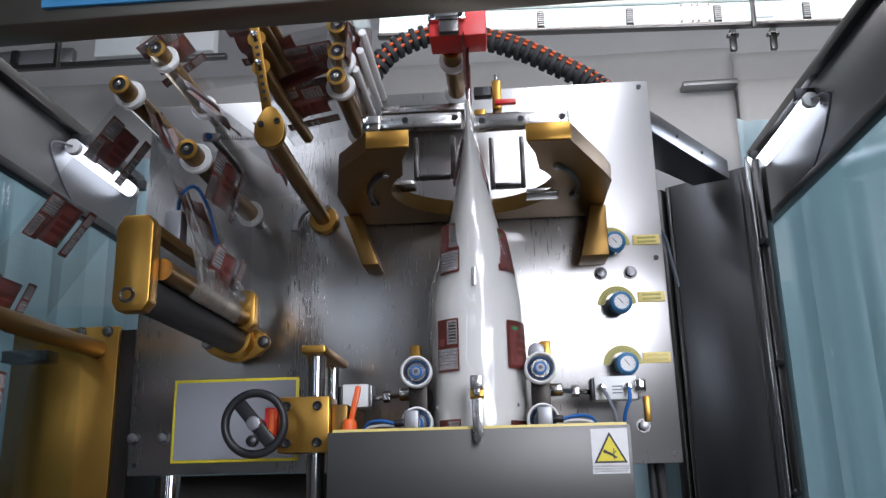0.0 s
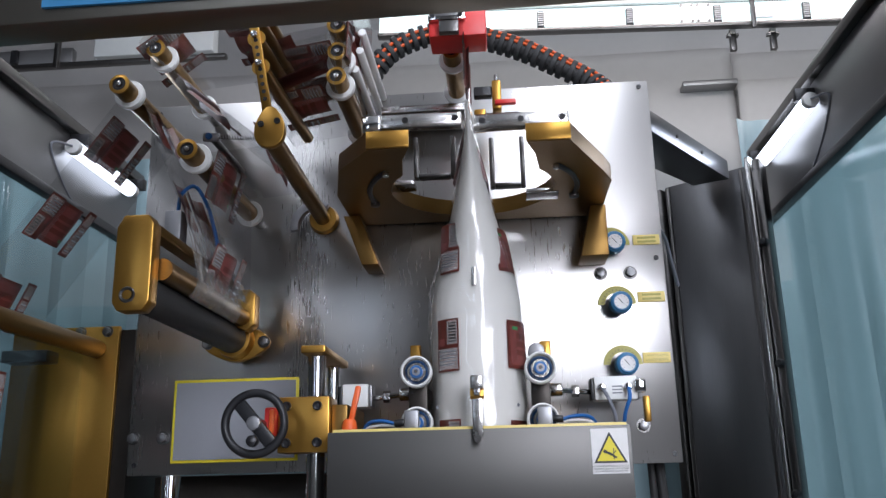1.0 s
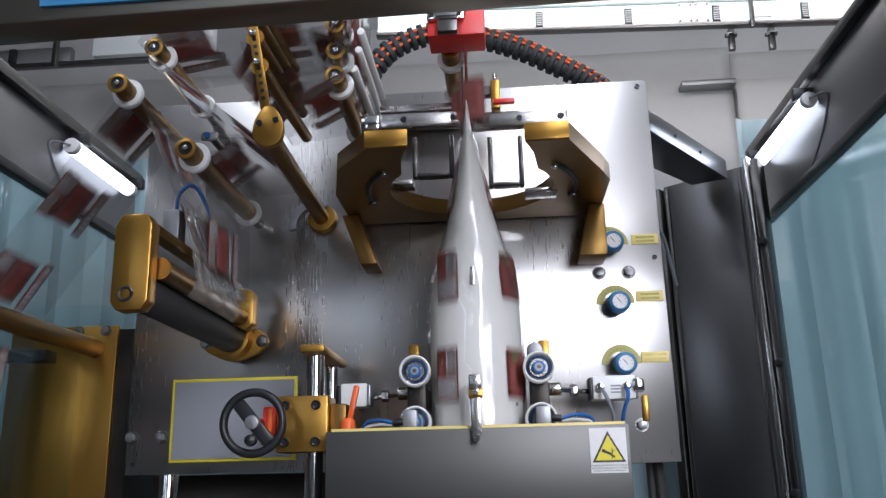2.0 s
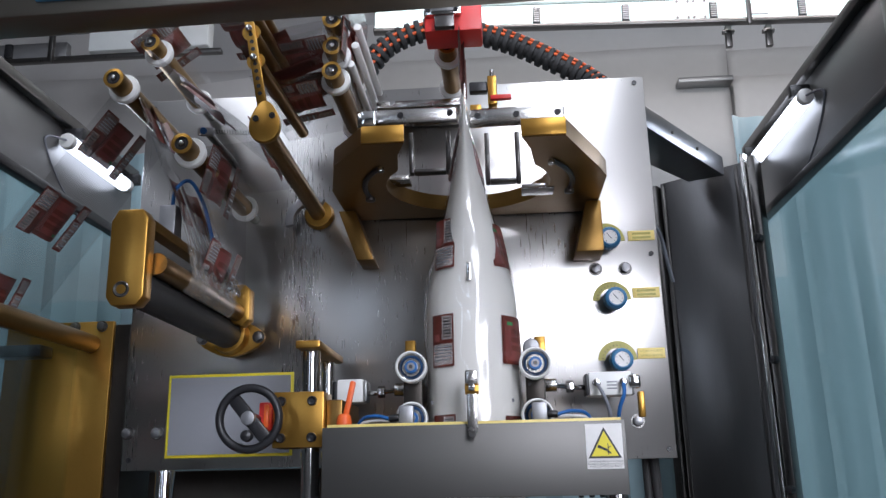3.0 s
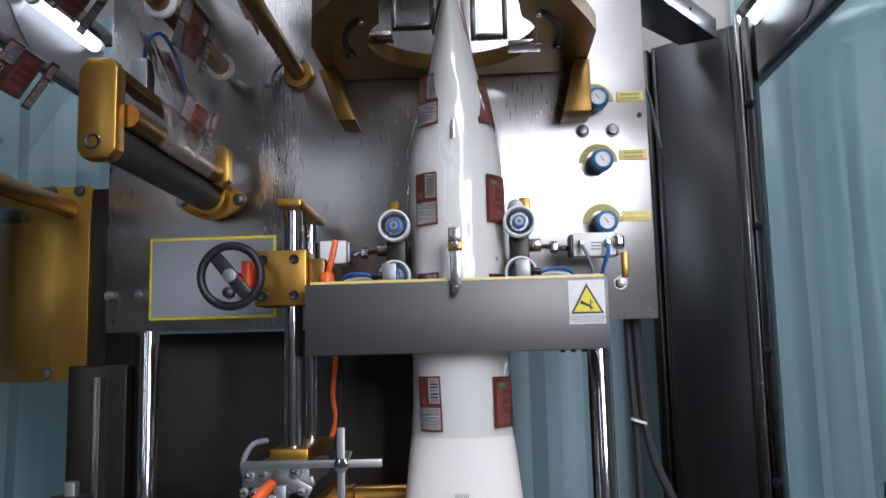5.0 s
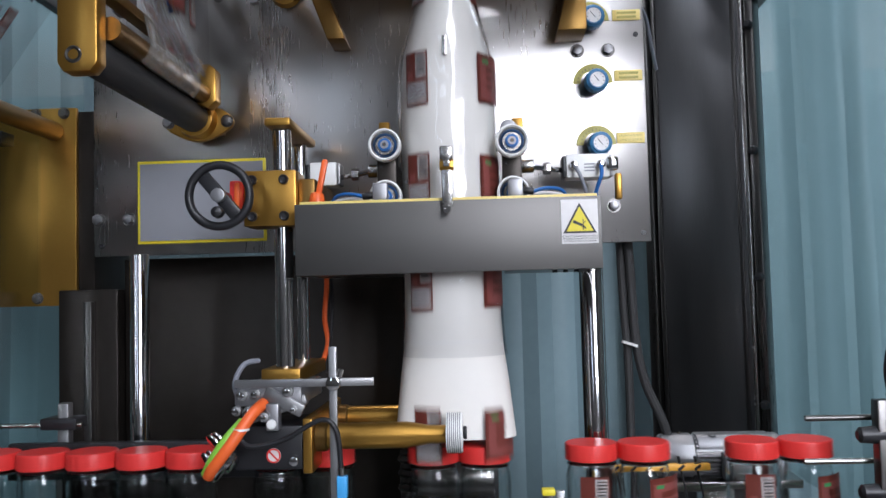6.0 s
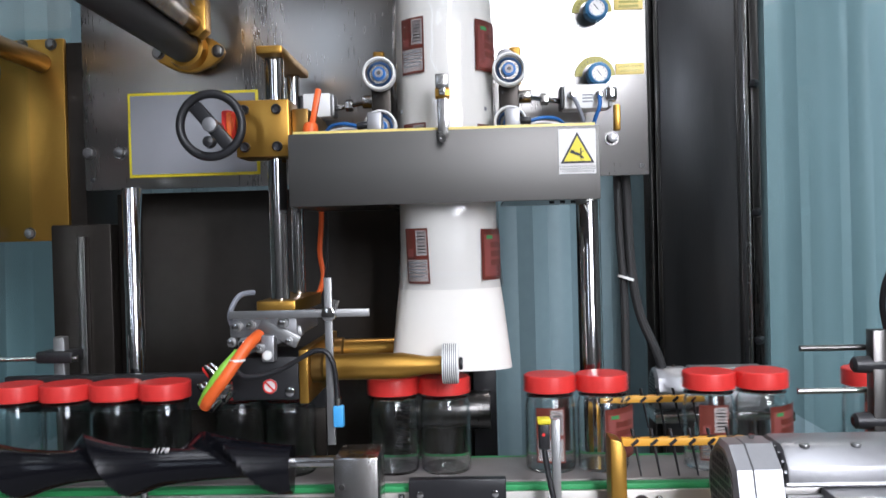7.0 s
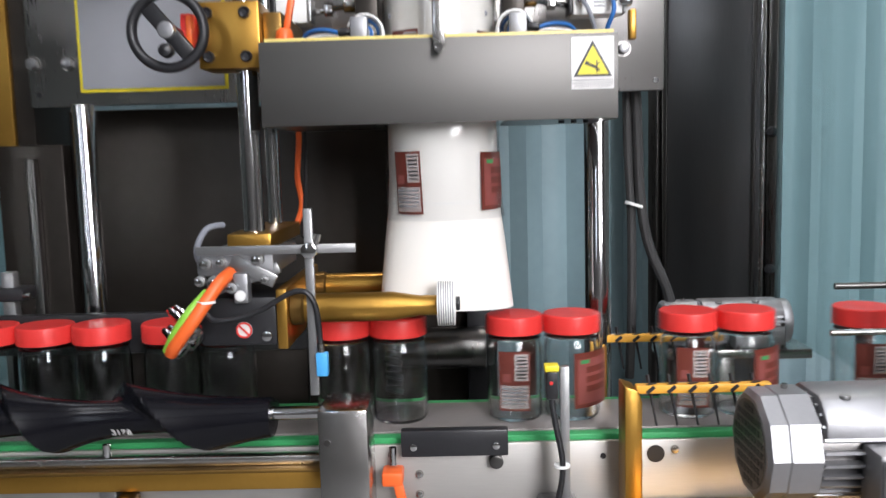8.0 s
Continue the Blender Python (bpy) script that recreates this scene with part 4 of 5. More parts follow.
roller(-0.762, 2.342, 1.5)
roller(-0.607, 2.187, 1.489)
roller(-0.737, 2.477, 1.6)
roller(-0.335, 2.385, 1.6)
roller(-0.334, 2.444, 1.6)
roller(-0.336, 2.508, 1.6)
roller(-0.093, 2.48, 1.69)
for x, z in ((-0.305, 2.43), (-0.295, 2.475), (-0.29, 2.52)):
    solid("tie_rod", cyl((x, 1.66, z), (x, 2.0, z), 0.009, 16, chamfer=0.002), NYLON, "thin pale spacer rod beside the rollers", "rod", "spacer rods")


def dancer():
    t = thing("dancer_arm", "gold perforated dancer arm on a long shaft", "dancer arm")
    part("shaft", cyl((-0.435, 1.45, 2.195), (-0.442, 1.98, 2.19), 0.019, 24), GOLD_D, t)
    part("flange", lathe([(0.019, -0.02), (0.034, -0.018), (0.038, 0.0)], 28, "y", (-0.442, 1.995, 2.19)), GOLD, t)
    egg = []
    for i in range(24):
        a = 2 * math.pi * i / 24
        egg.append((-0.427 + 0.029 * math.cos(a) * (1 - 0.25 * math.sin(a)), 2.2 + 0.042 * math.sin(a)))
    part("head", prism(egg, 1.432, 1.447, 0.002), GOLD, t)
    for x, z in ((-0.443, 2.205), (-0.412, 2.21)):
        screw(t, x, 1.432, z, 0.006)
    a, b = Vector((-0.434, 1.44, 2.235)), Vector((-0.485, 1.44, 2.52))
    d = b - a
    ang = math.degrees(math.atan2(d.x, d.z))
    part("bar", bend(box(-0.0095, 0.0095, -0.004, 0.004, 0, d.length, 0.002), Matrix.Translation(a) @ pose(0, 0, 0, 0, ang, 0)), GOLD, t, "perforated gold bar")
    for k in range(17):
        p = a + d * ((k + 1.5) / 18)
        part("hole", cyl(p + Vector((0, -0.0042, 0)), p + Vector((0, -0.0048, 0)), 0.0042, 12), BLACK, t)
    for k in (0.34, 0.56, 0.78, 0.97):
        p = a + d * k
        part("bolt", cyl(p + Vector((0, -0.004, 0)), p + Vector((0, -0.016, 0)), 0.0065, 14, chamfer=0.001), CHROME, t)
        part("roller", cyl(p + Vector((0, 0.008, 0)), p + Vector((0.01, 0.36, 0)), 0.013, 22), GOLD_D, t, "bronze dancer roller")
        part("washer", cyl(p + Vector((0, 0.0045, 0)), p + Vector((0, 0.008, 0)), 0.018, 20), GOLD, t)
    arc = []
    for i in range(11):
        w = math.radians(60 + 130 * i / 10)
        arc.append((-0.455 + 0.065 * math.cos(w), 2.165 + 0.065 * math.sin(w)))
    arc += [(-0.455 + 0.045 * math.cos(math.radians(60 + 130 * i / 10)), 2.165 + 0.045 * math.sin(math.radians(60 + 130 * i / 10))) for i in range(10, -1, -1)]
    part("stop_arc", prism(arc, 1.955, 1.975, 0.001), ALU, t, "slotted aluminium stop arc")
    part("spring_eye", bend(box(-0.022, 0.018, 0.0, 0.012, -0.011, 0.011, 0.005), pose(-0.662, 1.766, 2.334, 0, 4, 0)), ALU_M, t, "pale spring link")
    part("spring_eye_hub", lathe([(0.003, -0.003), (0.0075, -0.004), (0.0085, 0.0)], 18, "y", (-0.668, 1.766, 2.334)), HUB, t)
    part("spring_stud", cyl((-0.662, 1.779, 2.334), (-0.662, 1.999, 2.334), 0.009, 14), STEEL_DARK, t)
    coil = [(-0.646 + 0.0009 * i, 1.77 + 0.0055 * math.cos(i * 0.9), 2.333 - 0.00008 * i + 0.0055 * math.sin(i * 0.9)) for i in range(150)]
    part("spring", sweep(coil, 0.0009, 4, step=1)[0], STEEL_DARK, t, "thin steel spring")
    return t


dancer()


def nip_unit():
    t = thing("nip_unit", "film nip with black rubber roller and gold arms", "nip roller")
    x, z = -0.641, 1.882
    part("rubber_roller", cyl((x, 1.4, z), (x, 1.93, z), 0.034, 32, chamfer=0.003), RUBBER, t, "black rubber roller")
    arm = [(-0.672, 1.855), (-0.662, 1.84), (-0.618, 1.84), (-0.606, 1.855), (-0.606, 1.995), (-0.616, 2.012), (-0.66, 2.012), (-0.672, 1.99)]
    part("arm", prism(arm, 1.36, 1.396, 0.003), GOLD, t, "bevelled gold end arm")
    part("arm_screw", lathe([(0.006, 0.004), (0.009, -0.001), (0.0125, -0.002), (0.0165, 0.002)], 20, "y", (-0.645, 1.36, 1.868)), STEEL_DARK, t)
    part("upper_roller", cyl((-0.603, 1.4, 1.921), (-0.603, 1.9, 1.921), 0.02, 24), GOLD_D, t, "bronze counter roller")
    part("cross_bar", box(-0.64, -0.612, 1.4, 1.9, 1.985, 2.005, 0.003), GOLD_D, t)
    part("rear_arm", prism([(-0.62, 1.9), (-0.59, 1.89), (-0.572, 1.905), (-0.572, 1.975), (-0.585, 1.987), (-0.62, 1.987)], 1.86, 1.9, 0.003), GOLD, t)
    fl = [(x + 0.052 * math.cos(2 * math.pi * i / 24) + (0.03 * math.copysign(abs(math.cos(2 * math.pi * i / 24)) ** 3, math.cos(2 * math.pi * i / 24))), z - 0.005 + 0.045 * math.sin(2 * math.pi * i / 24)) for i in range(24)]
    part("flange", prism(fl, 1.945, 1.965, 0.003), GOLD, t, "cast gold bearing flange")
    part("flange_ring", lathe([(0.034, -0.03), (0.042, -0.028), (0.046, 0.0)], 28, "y", (x, 1.945, z)), GOLD, t)
    part("mount", box(x - 0.05, x + 0.05, 1.966, 1.999, z - 0.03, z + 0.03, 0.003), GOLD_D, t)
    for dx in (-0.068, 0.068):
        bolt(t, x + dx, 1.945, z - 0.005, 0.011, 0.011)
    part("air_cylinder", box(-0.69, -0.655, 1.6, 1.64, 2.02, 2.1, 0.003), ALU, t, "small aluminium air cylinder")
    part("air_hose", sweep([(-0.67, 1.62, 2.1), (-0.665, 1.62, 2.14), (-0.64, 1.63, 2.16), (-0.62, 1.66, 2.12), (-0.61, 1.7, 2.05)], 0.004)[0], HUB, t, "blue air hose")
    return t


nip_unit()


# ---------- cutting and stretching head over the conveyor ----------
def outlet_head():
    t = thing("outlet_head", "sleeve outlet head with motor, gold rods and roller", "machine head")
    part("bracket", box(-0.462, -0.335, 1.6, 1.8, 1.268, 1.304, 0.006), ALU, t, "cast aluminium bracket")
    part("bracket_rib", bend(box(-0.06, 0.06, -0.008, 0.008, -0.01, 0.01, 0.004), pose(-0.385, 1.612, 1.262, 0, -18, 0)), ALU_M, t)
    part("bracket_rib", box(-0.4, -0.375, 1.585, 1.61, 1.225, 1.275, 0.004), ALU, t)
    part("plunger", cyl((-0.388, 1.58, 1.238), (-0.388, 1.6, 1.238), 0.009, 16, chamfer=0.002), NYLON, t)
    part("motor", box(-0.462, -0.336, 1.605, 1.76, 1.152, 1.232, 0.004), BLACK, t, "black drive motor")
    part("warning_disc", cyl((-0.39, 1.6045, 1.178), (-0.39, 1.603, 1.178), 0.0135, 24), LABEL_W, t)
    part("warning_ring", lathe([(0.0105, 0.0), (0.0133, 0.0), (0.0133, 0.001), (0.0105, 0.001), (0.0105, 0.0)], 24, "y", (-0.39, 1.602, 1.178)), RED, t)
    part("warning_bar", bend(box(-0.011, 0.011, -0.0005, 0.0005, -0.0015, 0.0015), pose(-0.39, 1.6015, 1.178, 0, 45, 0)), RED, t)
    part("screw", cyl((-0.352, 1.605, 1.168), (-0.352, 1.596, 1.168), 0.009, 16, chamfer=0.002), CHROME, t)
    part("end_plate", box(-0.335, -0.317, 1.6, 1.92, 1.145, 1.245, 0.003), GOLD, t)
    for y in (1.64, 1.88):
        part("rod", lathe([(0.024, 0.0), (0.0245, 0.003), (0.0245, 0.17), (0.017, 0.215), (0.017, 0.245)], 28, "x", (-0.317, y, 1.206)), GOLD, t, "gold turned rod")
        part("rod_collar", lathe([(0.0245, 0.0), (0.028, 0.002), (0.028, 0.02), (0.0245, 0.024)], 28, "x", (-0.317, y, 1.206)), GOLD_D, t)
        r = part("roller", lathe([(0.012, 0.0), (0.036, 0.001), (0.037, 0.003), (0.037, 0.029), (0.036, 0.031), (0.012, 0.032)], 32, "x", (-0.073, y, 1.208)), NYLON, t, "ribbed white roller")
        for k in range(7):
            part("rib", lathe([(0.0368, 0.0), (0.0378, 0.0006), (0.0378, 0.0016), (0.0368, 0.0022)], 32, "x", (-0.07 + 0.0038 * k, y, 1.208)), ALU, r)
        part("roller_cap", cyl((-0.041, y, 1.208), (-0.034, y, 1.208), 0.012, 16, chamfer=0.002), BLACK, t)
    c = part("connector", cyl((-0.5, 1.57, 1.15), (-0.475, 1.6, 1.175), 0.017, 20, chamfer=0.003), CHROME, t, "chrome cable connector")
    part("connector", cyl((-0.475, 1.6, 1.2), (-0.455, 1.625, 1.22), 0.018, 20, chamfer=0.003), CHROME, t)
    part("connector_ring", cyl((-0.485, 1.585, 1.165), (-0.47, 1.605, 1.18), 0.022, 20, chamfer=0.003), CHROME, t)
    part("cable", sweep([(-0.405, 1.6, 1.275), (-0.42, 1.57, 1.258), (-0.455, 1.545, 1.205), (-0.485, 1.548, 1.168), (-0.498, 1.56, 1.152)], 0.0108, 14)[0], ORANGE, t, "thick orange cable")
    part("cable", sweep([(-0.44, 1.58, 1.245), (-0.46, 1.555, 1.22), (-0.485, 1.55, 1.185), (-0.503, 1.56, 1.155)], 0.0085, 12)[0], GREENC, t, "green cable")
    for x, y, z, r, l in ((-0.445, 1.592, 1.29, 0.007, 0.02), (-0.42, 1.592, 1.292, 0.006, 0.016), (-0.36, 1.59, 1.296, 0.007, 0.018), (-0.43, 1.588, 1.258, 0.009, 0.02), (-0.4, 1.575, 1.252, 0.006, 0.016), (-0.35, 1.592, 1.262, 0.005, 0.014), (-0.455, 1.59, 1.262, 0.006, 0.02)):
        part("head_bolt", cyl((x, y + 0.004, z), (x, y - l * 0.6, z), r, 6, chamfer=0.001), CHROME, t)
        part("head_boss", cyl((x, y + 0.012, z), (x, y, z), r * 1.5, 16, chamfer=0.001), ALU_M, t)
    for x, z, r in ((-0.492, 1.205, 0.021), (-0.505, 1.175, 0.017)):
        for k in range(2):
            part("connector_ring", cyl((x + 0.006 * k, 1.575 + 0.006 * k, z + 0.005 * k), (x + 0.006 * k + 0.003, 1.578 + 0.006 * k, z + 0.005 * k + 0.003), r - 0.002 * (k % 2), 18, chamfer=0.001), CHROME, t)
    part("web_plate", bend(box(-0.05, 0.03, -0.004, 0.004, -0.012, 0.012, 0.003), pose(-0.36, 1.6, 1.272, 0, 28, 0)), ALU_M, t)
    part("tie", lathe([(0.0128, 0.0), (0.0145, 0.0), (0.0145, 0.004), (0.0128, 0.004), (0.0128, 0.0)], 18, "z", (-0.436, 1.558, 1.232)), NYLON, t)
    part("cable", sweep([(-0.455, 1.62, 1.275), (-0.46, 1.6, 1.31), (-0.445, 1.61, 1.345), (-0.425, 1.64, 1.35)], 0.005)[0], GREYK, t, "grey cable loop")
    part("cable", sweep([(-0.442, 1.56, 1.225), (-0.42, 1.55, 1.205), (-0.36, 1.55, 1.215), (-0.29, 1.545, 1.25), (-0.262, 1.545, 1.23), (-0.256, 1.55, 1.165)], 0.0045)[0], BLACK, t, "black sensor cable")
    return t


outlet_head()
sens = thing("sensor_holder", "grey steel sensor holder with a blue light sensor", "sensor")
part("upright", box(-0.276, -0.262, 1.553, 1.561, 1.08, 1.378, 0.001), ALU_M, sens)
part("cross_bar", box(-0.45, -0.197, 1.562, 1.57, 1.307, 1.321, 0.001), ALU_M, sens)
part("clamp", cyl((-0.268, 1.545, 1.313), (-0.268, 1.585, 1.313), 0.013, 18, chamfer=0.003), CHROME, sens)
part("clamp_bolt", cyl((-0.26, 1.56, 1.322), (-0.255, 1.56, 1.338), 0.006, 10), STEEL, sens)
part("sensor", box(-0.262, -0.244, 1.535, 1.552, 1.115, 1.152, 0.002), BLUE_L, sens, "bright blue sensor body")
part("plug", cyl((-0.254, 1.545, 1.152), (-0.254, 1.545, 1.166), 0.006, 12), STEEL, sens)


# ---------- conveyor ----------
BELT_Z = 0.984


def conveyor():
    t = thing("conveyor", "stainless steel jar conveyor with a grey chain belt", "conveyor")
    part("belt", box(-5.3, 4.5, 1.655, 1.82, BELT_Z - 0.02, BELT_Z, 0.002), BELT, t, "grey chain belt")
    part("guide_strip", box(-5.3, 4.5, 1.63, 1.654, BELT_Z - 0.016, BELT_Z - 0.003, 0.002), GREEN, t, "green wear strip")
    part("guide_strip", box(-5.3, 4.5, 1.821, 1.845, BELT_Z - 0.016, BELT_Z - 0.003, 0.002), GREEN, t, "green wear strip")
    part("side_plate", box(-5.3, 4.5, 1.62, 1.629, 0.74, BELT_Z - 0.012, 0.002), CONV, t)
    part("side_plate", box(-5.3, 4.5, 1.846, 1.855, 0.74, BELT_Z - 0.012, 0.002), CONV, t)
    for x in (-4.9, -3.2, -1.4, 0.9, 2.8):
        for y in (1.66, 1.8):
            part("leg", box(x - 0.02, x + 0.02, y - 0.02, y + 0.02, 0.0, 0.76, 0.003), STEEL, t)
    part("gold_rail", box(-1.35, -0.262, 1.585, 1.6, 0.912, 0.944, 0.003), GOLD, t, "gold lower guide rail")
    part("rail_top", box(-1.35, -0.262, 1.59, 1.619, 0.952, 0.968, 0.002), STEEL, t)
    part("rail_edge", box(-1.35, -0.262, 1.574, 1.6, 0.9445, 0.9515, 0.002), GOLD_D, t)
    for x in (-0.63, -1.1):
        part("stud", cyl((x, 1.6, 0.968), (x, 1.6, 0.99), 0.007, 12), CHROME, t)
        part("hanger", box(x - 0.018, x + 0.012, 1.596, 1.618, 0.85, 0.924, 0.003), ALU_M, t)
        part("hanger_knob", cyl((x + 0.03, 1.615, 0.89), (x + 0.03, 1.56, 0.89), 0.018, 18, chamfer=0.004), GOLD_D, t)
    part("hole", cyl((0.288, 1.6195, 0.948), (0.288, 1.6185, 0.948), 0.015, 20), BLACK, t)
    part("hole", cyl((0.2, 1.6195, 0.946), (0.2, 1.6185, 0.946), 0.005, 14), BLACK, t)
    for x, z in ((-0.11, 0.92), (-0.11, 0.885), (0.02, 0.94), (0.32, 0.955), (-0.155, 0.955)):
        part("bolt", lathe([(0.001, -0.006), (0.006, -0.005), (0.0075, 0.0)], 12, "y", (x, 1.62, z)), STEEL, t)
    part("stub", cyl((0.02, 1.62, 0.945), (0.02, 1.6, 0.945), 0.012, 16, chamfer=0.002), STEEL_DARK, t)
    return t


conveyor()
pil = thing("screw_bearing", "stainless steel bearing pillar of the feed screw", "pillar")
part("pillar", box(-0.258, -0.181, 1.5, 1.6, 0.66, 1.07, 0.004), STEEL, pil)
for x, z in ((-0.244, 1.02), (-0.244, 0.86)):
    part("screw", cyl((x, 1.5, z), (x, 1.497, z), 0.005, 10), STEEL_DARK, pil)
part("foot", box(-0.27, -0.17, 1.48, 1.62, 0.62, 0.66, 0.004), STEEL, pil)
part("shaft", cyl((-0.345, 1.575, 1.045), (-0.259, 1.575, 1.045), 0.011, 20), CHROME, pil, "polished shaft")
blk = thing("guide_bar", "short black guide bar screwed to the conveyor", "bar")
part("bar", box(-0.138, 0.04, 1.596, 1.618, 0.958, 1.003, 0.003), BLACK, blk)
for x in (-0.117, 0.02):
    part("screw", cyl((x, 1.596, 0.976), (x, 1.592, 0.976), 0.0065, 12, chamfer=0.001), CHROME, blk)
lev = thing("clamp_lever", "orange-red clamp lever on the conveyor side", "lever")
part("boss", box(-0.17, -0.135, 1.575, 1.618, 0.915, 0.94, 0.005), ORANGE, lev)
part("handle", bend(box(-0.008, 0.008, -0.007, 0.007, -0.075, 0.0, 0.004), pose(-0.145, 1.583, 0.925, 0, -12, 0)), ORANGE, lev)
part("stud", cyl((-0.152, 1.6, 0.945), (-0.152, 1.6, 0.975), 0.006, 12), CHROME, lev)
ph = thing("light_barrier", "small light barrier sensor on a grey upright", "sensor")
part("upright", box(0.121, 0.136, 1.552, 1.562, 0.86, 1.118, 0.001), ALU_M, ph)
part("sensor", box(0.098, 0.117, 1.54, 1.56, 1.068, 1.113, 0.003), BLACK, ph)
part("sensor_cap", box(0.096, 0.119, 1.538, 1.562, 1.113, 1.123, 0.002), YELLOW, ph, "yellow sensor cap")
part("led", cyl((0.106, 1.54, 1.095), (0.106, 1.5385, 1.095), 0.003, 10), RED, ph)
part("clamp", box(0.085, 0.15, 1.53, 1.6, 0.855, 0.895, 0.008), BLACK, ph)
part("knob", cyl((0.115, 1.53, 0.875), (0.115, 1.5, 0.875), 0.02, 18, chamfer=0.004), BLACK, ph)
part("cable", sweep([(0.107, 1.548, 1.07), (0.112, 1.545, 1.03), (0.122, 1.54, 0.97), (0.118, 1.54, 0.92), (0.1, 1.54, 0.86)], 0.005)[0], BLACK, ph, "black cable")
part("tie", cyl((0.122, 1.545, 0.957), (0.122, 1.545, 0.961), 0.013, 12), NYLON, ph)


def brush_unit():
    t = thing("comb_guide", "gold bracket with yellow comb bars and black pins", "guide")
    part("bracket", prism([(0.222, 0.86), (0.25, 0.86), (0.25, 1.06), (0.243, 1.078), (0.222, 1.085)], 1.545, 1.6, 0.003), GOLD, t)
    part("base_plate", box(0.222, 0.78, 1.36, 1.615, 0.853, 0.872, 0.003), GOLD, t, "gold base plate")
    part("bracket", prism([(0.222, 0.86), (0.25, 0.86), (0.25, 1.075), (0.243, 1.085), (0.222, 1.09)], 1.86, 1.9, 0.003), GOLD, t)
    for y, z, n, x1 in ((1.6, 1.066, 6, 0.47), (1.872, 1.09, 6, 0.47)):
        bar = part("comb_bar", box(0.25, x1, y - 0.009, y + 0.009, z - 0.007, z + 0.007, 0.002), COMB, t, "yellow comb bar")
        for k in range(n):
            x = 0.272 + 0.034 * k
            part("pin", cyl((x, y + 0.012, z + 0.02), (x + 0.012, y - 0.004, z - 0.062), 0.0032, 8, r2=0.0018), BLACK, bar)
            part("stripe", bend(box(-0.009, 0.009, -0.0035, 0.0035, -0.0006, 0.0006), pose(x + 0.004, y, z + 0.0075, 0, 0, 32)), BLACK, bar)
            part("stripe", bend(box(-0.008, 0.008, -0.0006, 0.0006, -0.003, 0.003), pose(x + 0.001, y - 0.0095, z, 0, -40, 0)), BLACK, bar)
    part("back_support", box(0.222, 0.25, 1.861, 1.899, 0.0, 0.86, 0.003), GOLD_D, t)
    part("back_support", box(0.3, 0.36, 1.4, 1.46, 0.0, 0.853, 0.003), STEEL, t)
    part("back_support", box(0.64, 0.7, 1.4, 1.46, 0.0, 0.853, 0.003), STEEL, t)
    return t


brush_unit()


def motor(x0, y, z, r, ln, label):
    t = thing("gear_motor", label, "motor", "drive motors")
    f = lathe([(0.004, 0.0), (r * 0.9, 0.0), (r, 0.006), (r, 0.03), (r * 1.02, 0.032), (r * 1.02, 0.075), (r * 0.93, 0.078)], 10, "x", (x0, y, z))
    part("fan_cover", f, ALU, t)
    part("fan_face", cyl((x0 - 0.0012, y, z), (x0 - 0.0002, y, z), r * 0.8, 24), STEEL_DARK, t)
    for i in range(-4, 5):
        for j in range(-4, 5):
            if i * i + j * j < 20:
                part("vent", box(x0 - 0.002, x0 - 0.0013, y + i * r * 0.165 - r * 0.055, y + i * r * 0.165 + r * 0.055, z + j * r * 0.165 - r * 0.055, z + j * r * 0.165 + r * 0.055), BLACK, t)
    part("body", cyl((x0 + 0.078, y, z), (x0 + ln, y, z), r * 0.74, 28), STEEL_DARK, t)
    for k in range(26):
        a = 2 * math.pi * k / 26
        part("fin", bend(box(x0 + 0.08, x0 + ln - 0.006, -0.0022, 0.0022, r * 0.72, r * 0.93), Matrix.Translation((0, y, z)) @ Matrix.Rotation(a, 4, "X")), ALU, t)
    part("end_shield", cyl((x0 + ln - 0.006, y, z), (x0 + ln + 0.016, y, z), r * 0.97, 30, chamfer=0.004), ALU, t)
    part("top_cover", bend(prism([(-r * 0.86, r * 0.26), (r * 0.86, r * 0.26), (r * 0.8, r * 0.62), (r * 0.56, r * 0.92), (r * 0.4, r * 0.99), (-r * 0.4, r * 0.99), (-r * 0.56, r * 0.92), (-r * 0.8, r * 0.62)], 0, ln - 0.088, 0.004), Matrix.Translation((x0 + 0.084, y, z)) @ Matrix.Rotation(math.radians(-90), 4, "Z")), ALU, t, "smooth cast top cover")
    for k in (0.12, 0.2):
        part("cover_boss", cyl((x0 + k, y - r * 0.5, z + r * 0.93), (x0 + k, y - r * 0.5, z + r * 1.0), 0.008, 14, chamfer=0.002), ALU_M, t)
    tb = part("terminal_box", box(x0 + 0.135, x0 + 0.25, y - r * 1.42, y - r * 0.72, z - r * 0.95, z + r * 0.25, 0.006), ALU, t)
    part("terminal_lid", box(x0 + 0.138, x0 + 0.247, y - r * 1.5, y - r * 1.43, z - r * 0.88, z + r * 0.18, 0.004), ALU, tb)
    for k in range(4):
        part("lid_rib", box(x0 + 0.15, x0 + 0.235, y - r * 1.54, y - r * 1.505, z + r * (0.06 - 0.24 * k), z + r * (0.11 - 0.24 * k), 0.001), ALU_M, tb)
    for dx, dz in ((0.145, 0.12), (0.24, 0.12), (0.145, -0.82), (0.24, -0.82)):
        part("screw", cyl((x0 + dx, y - r * 1.5, z + r * dz), (x0 + dx, y - r * 1.55, z + r * dz), 0.004, 10), STEEL_DARK, tb)
    part("lug", cyl((x0 + 0.05, y, z + r), (x0 + 0.05, y, z + r * 1.08), 0.005, 8), STEEL, t)
    return t


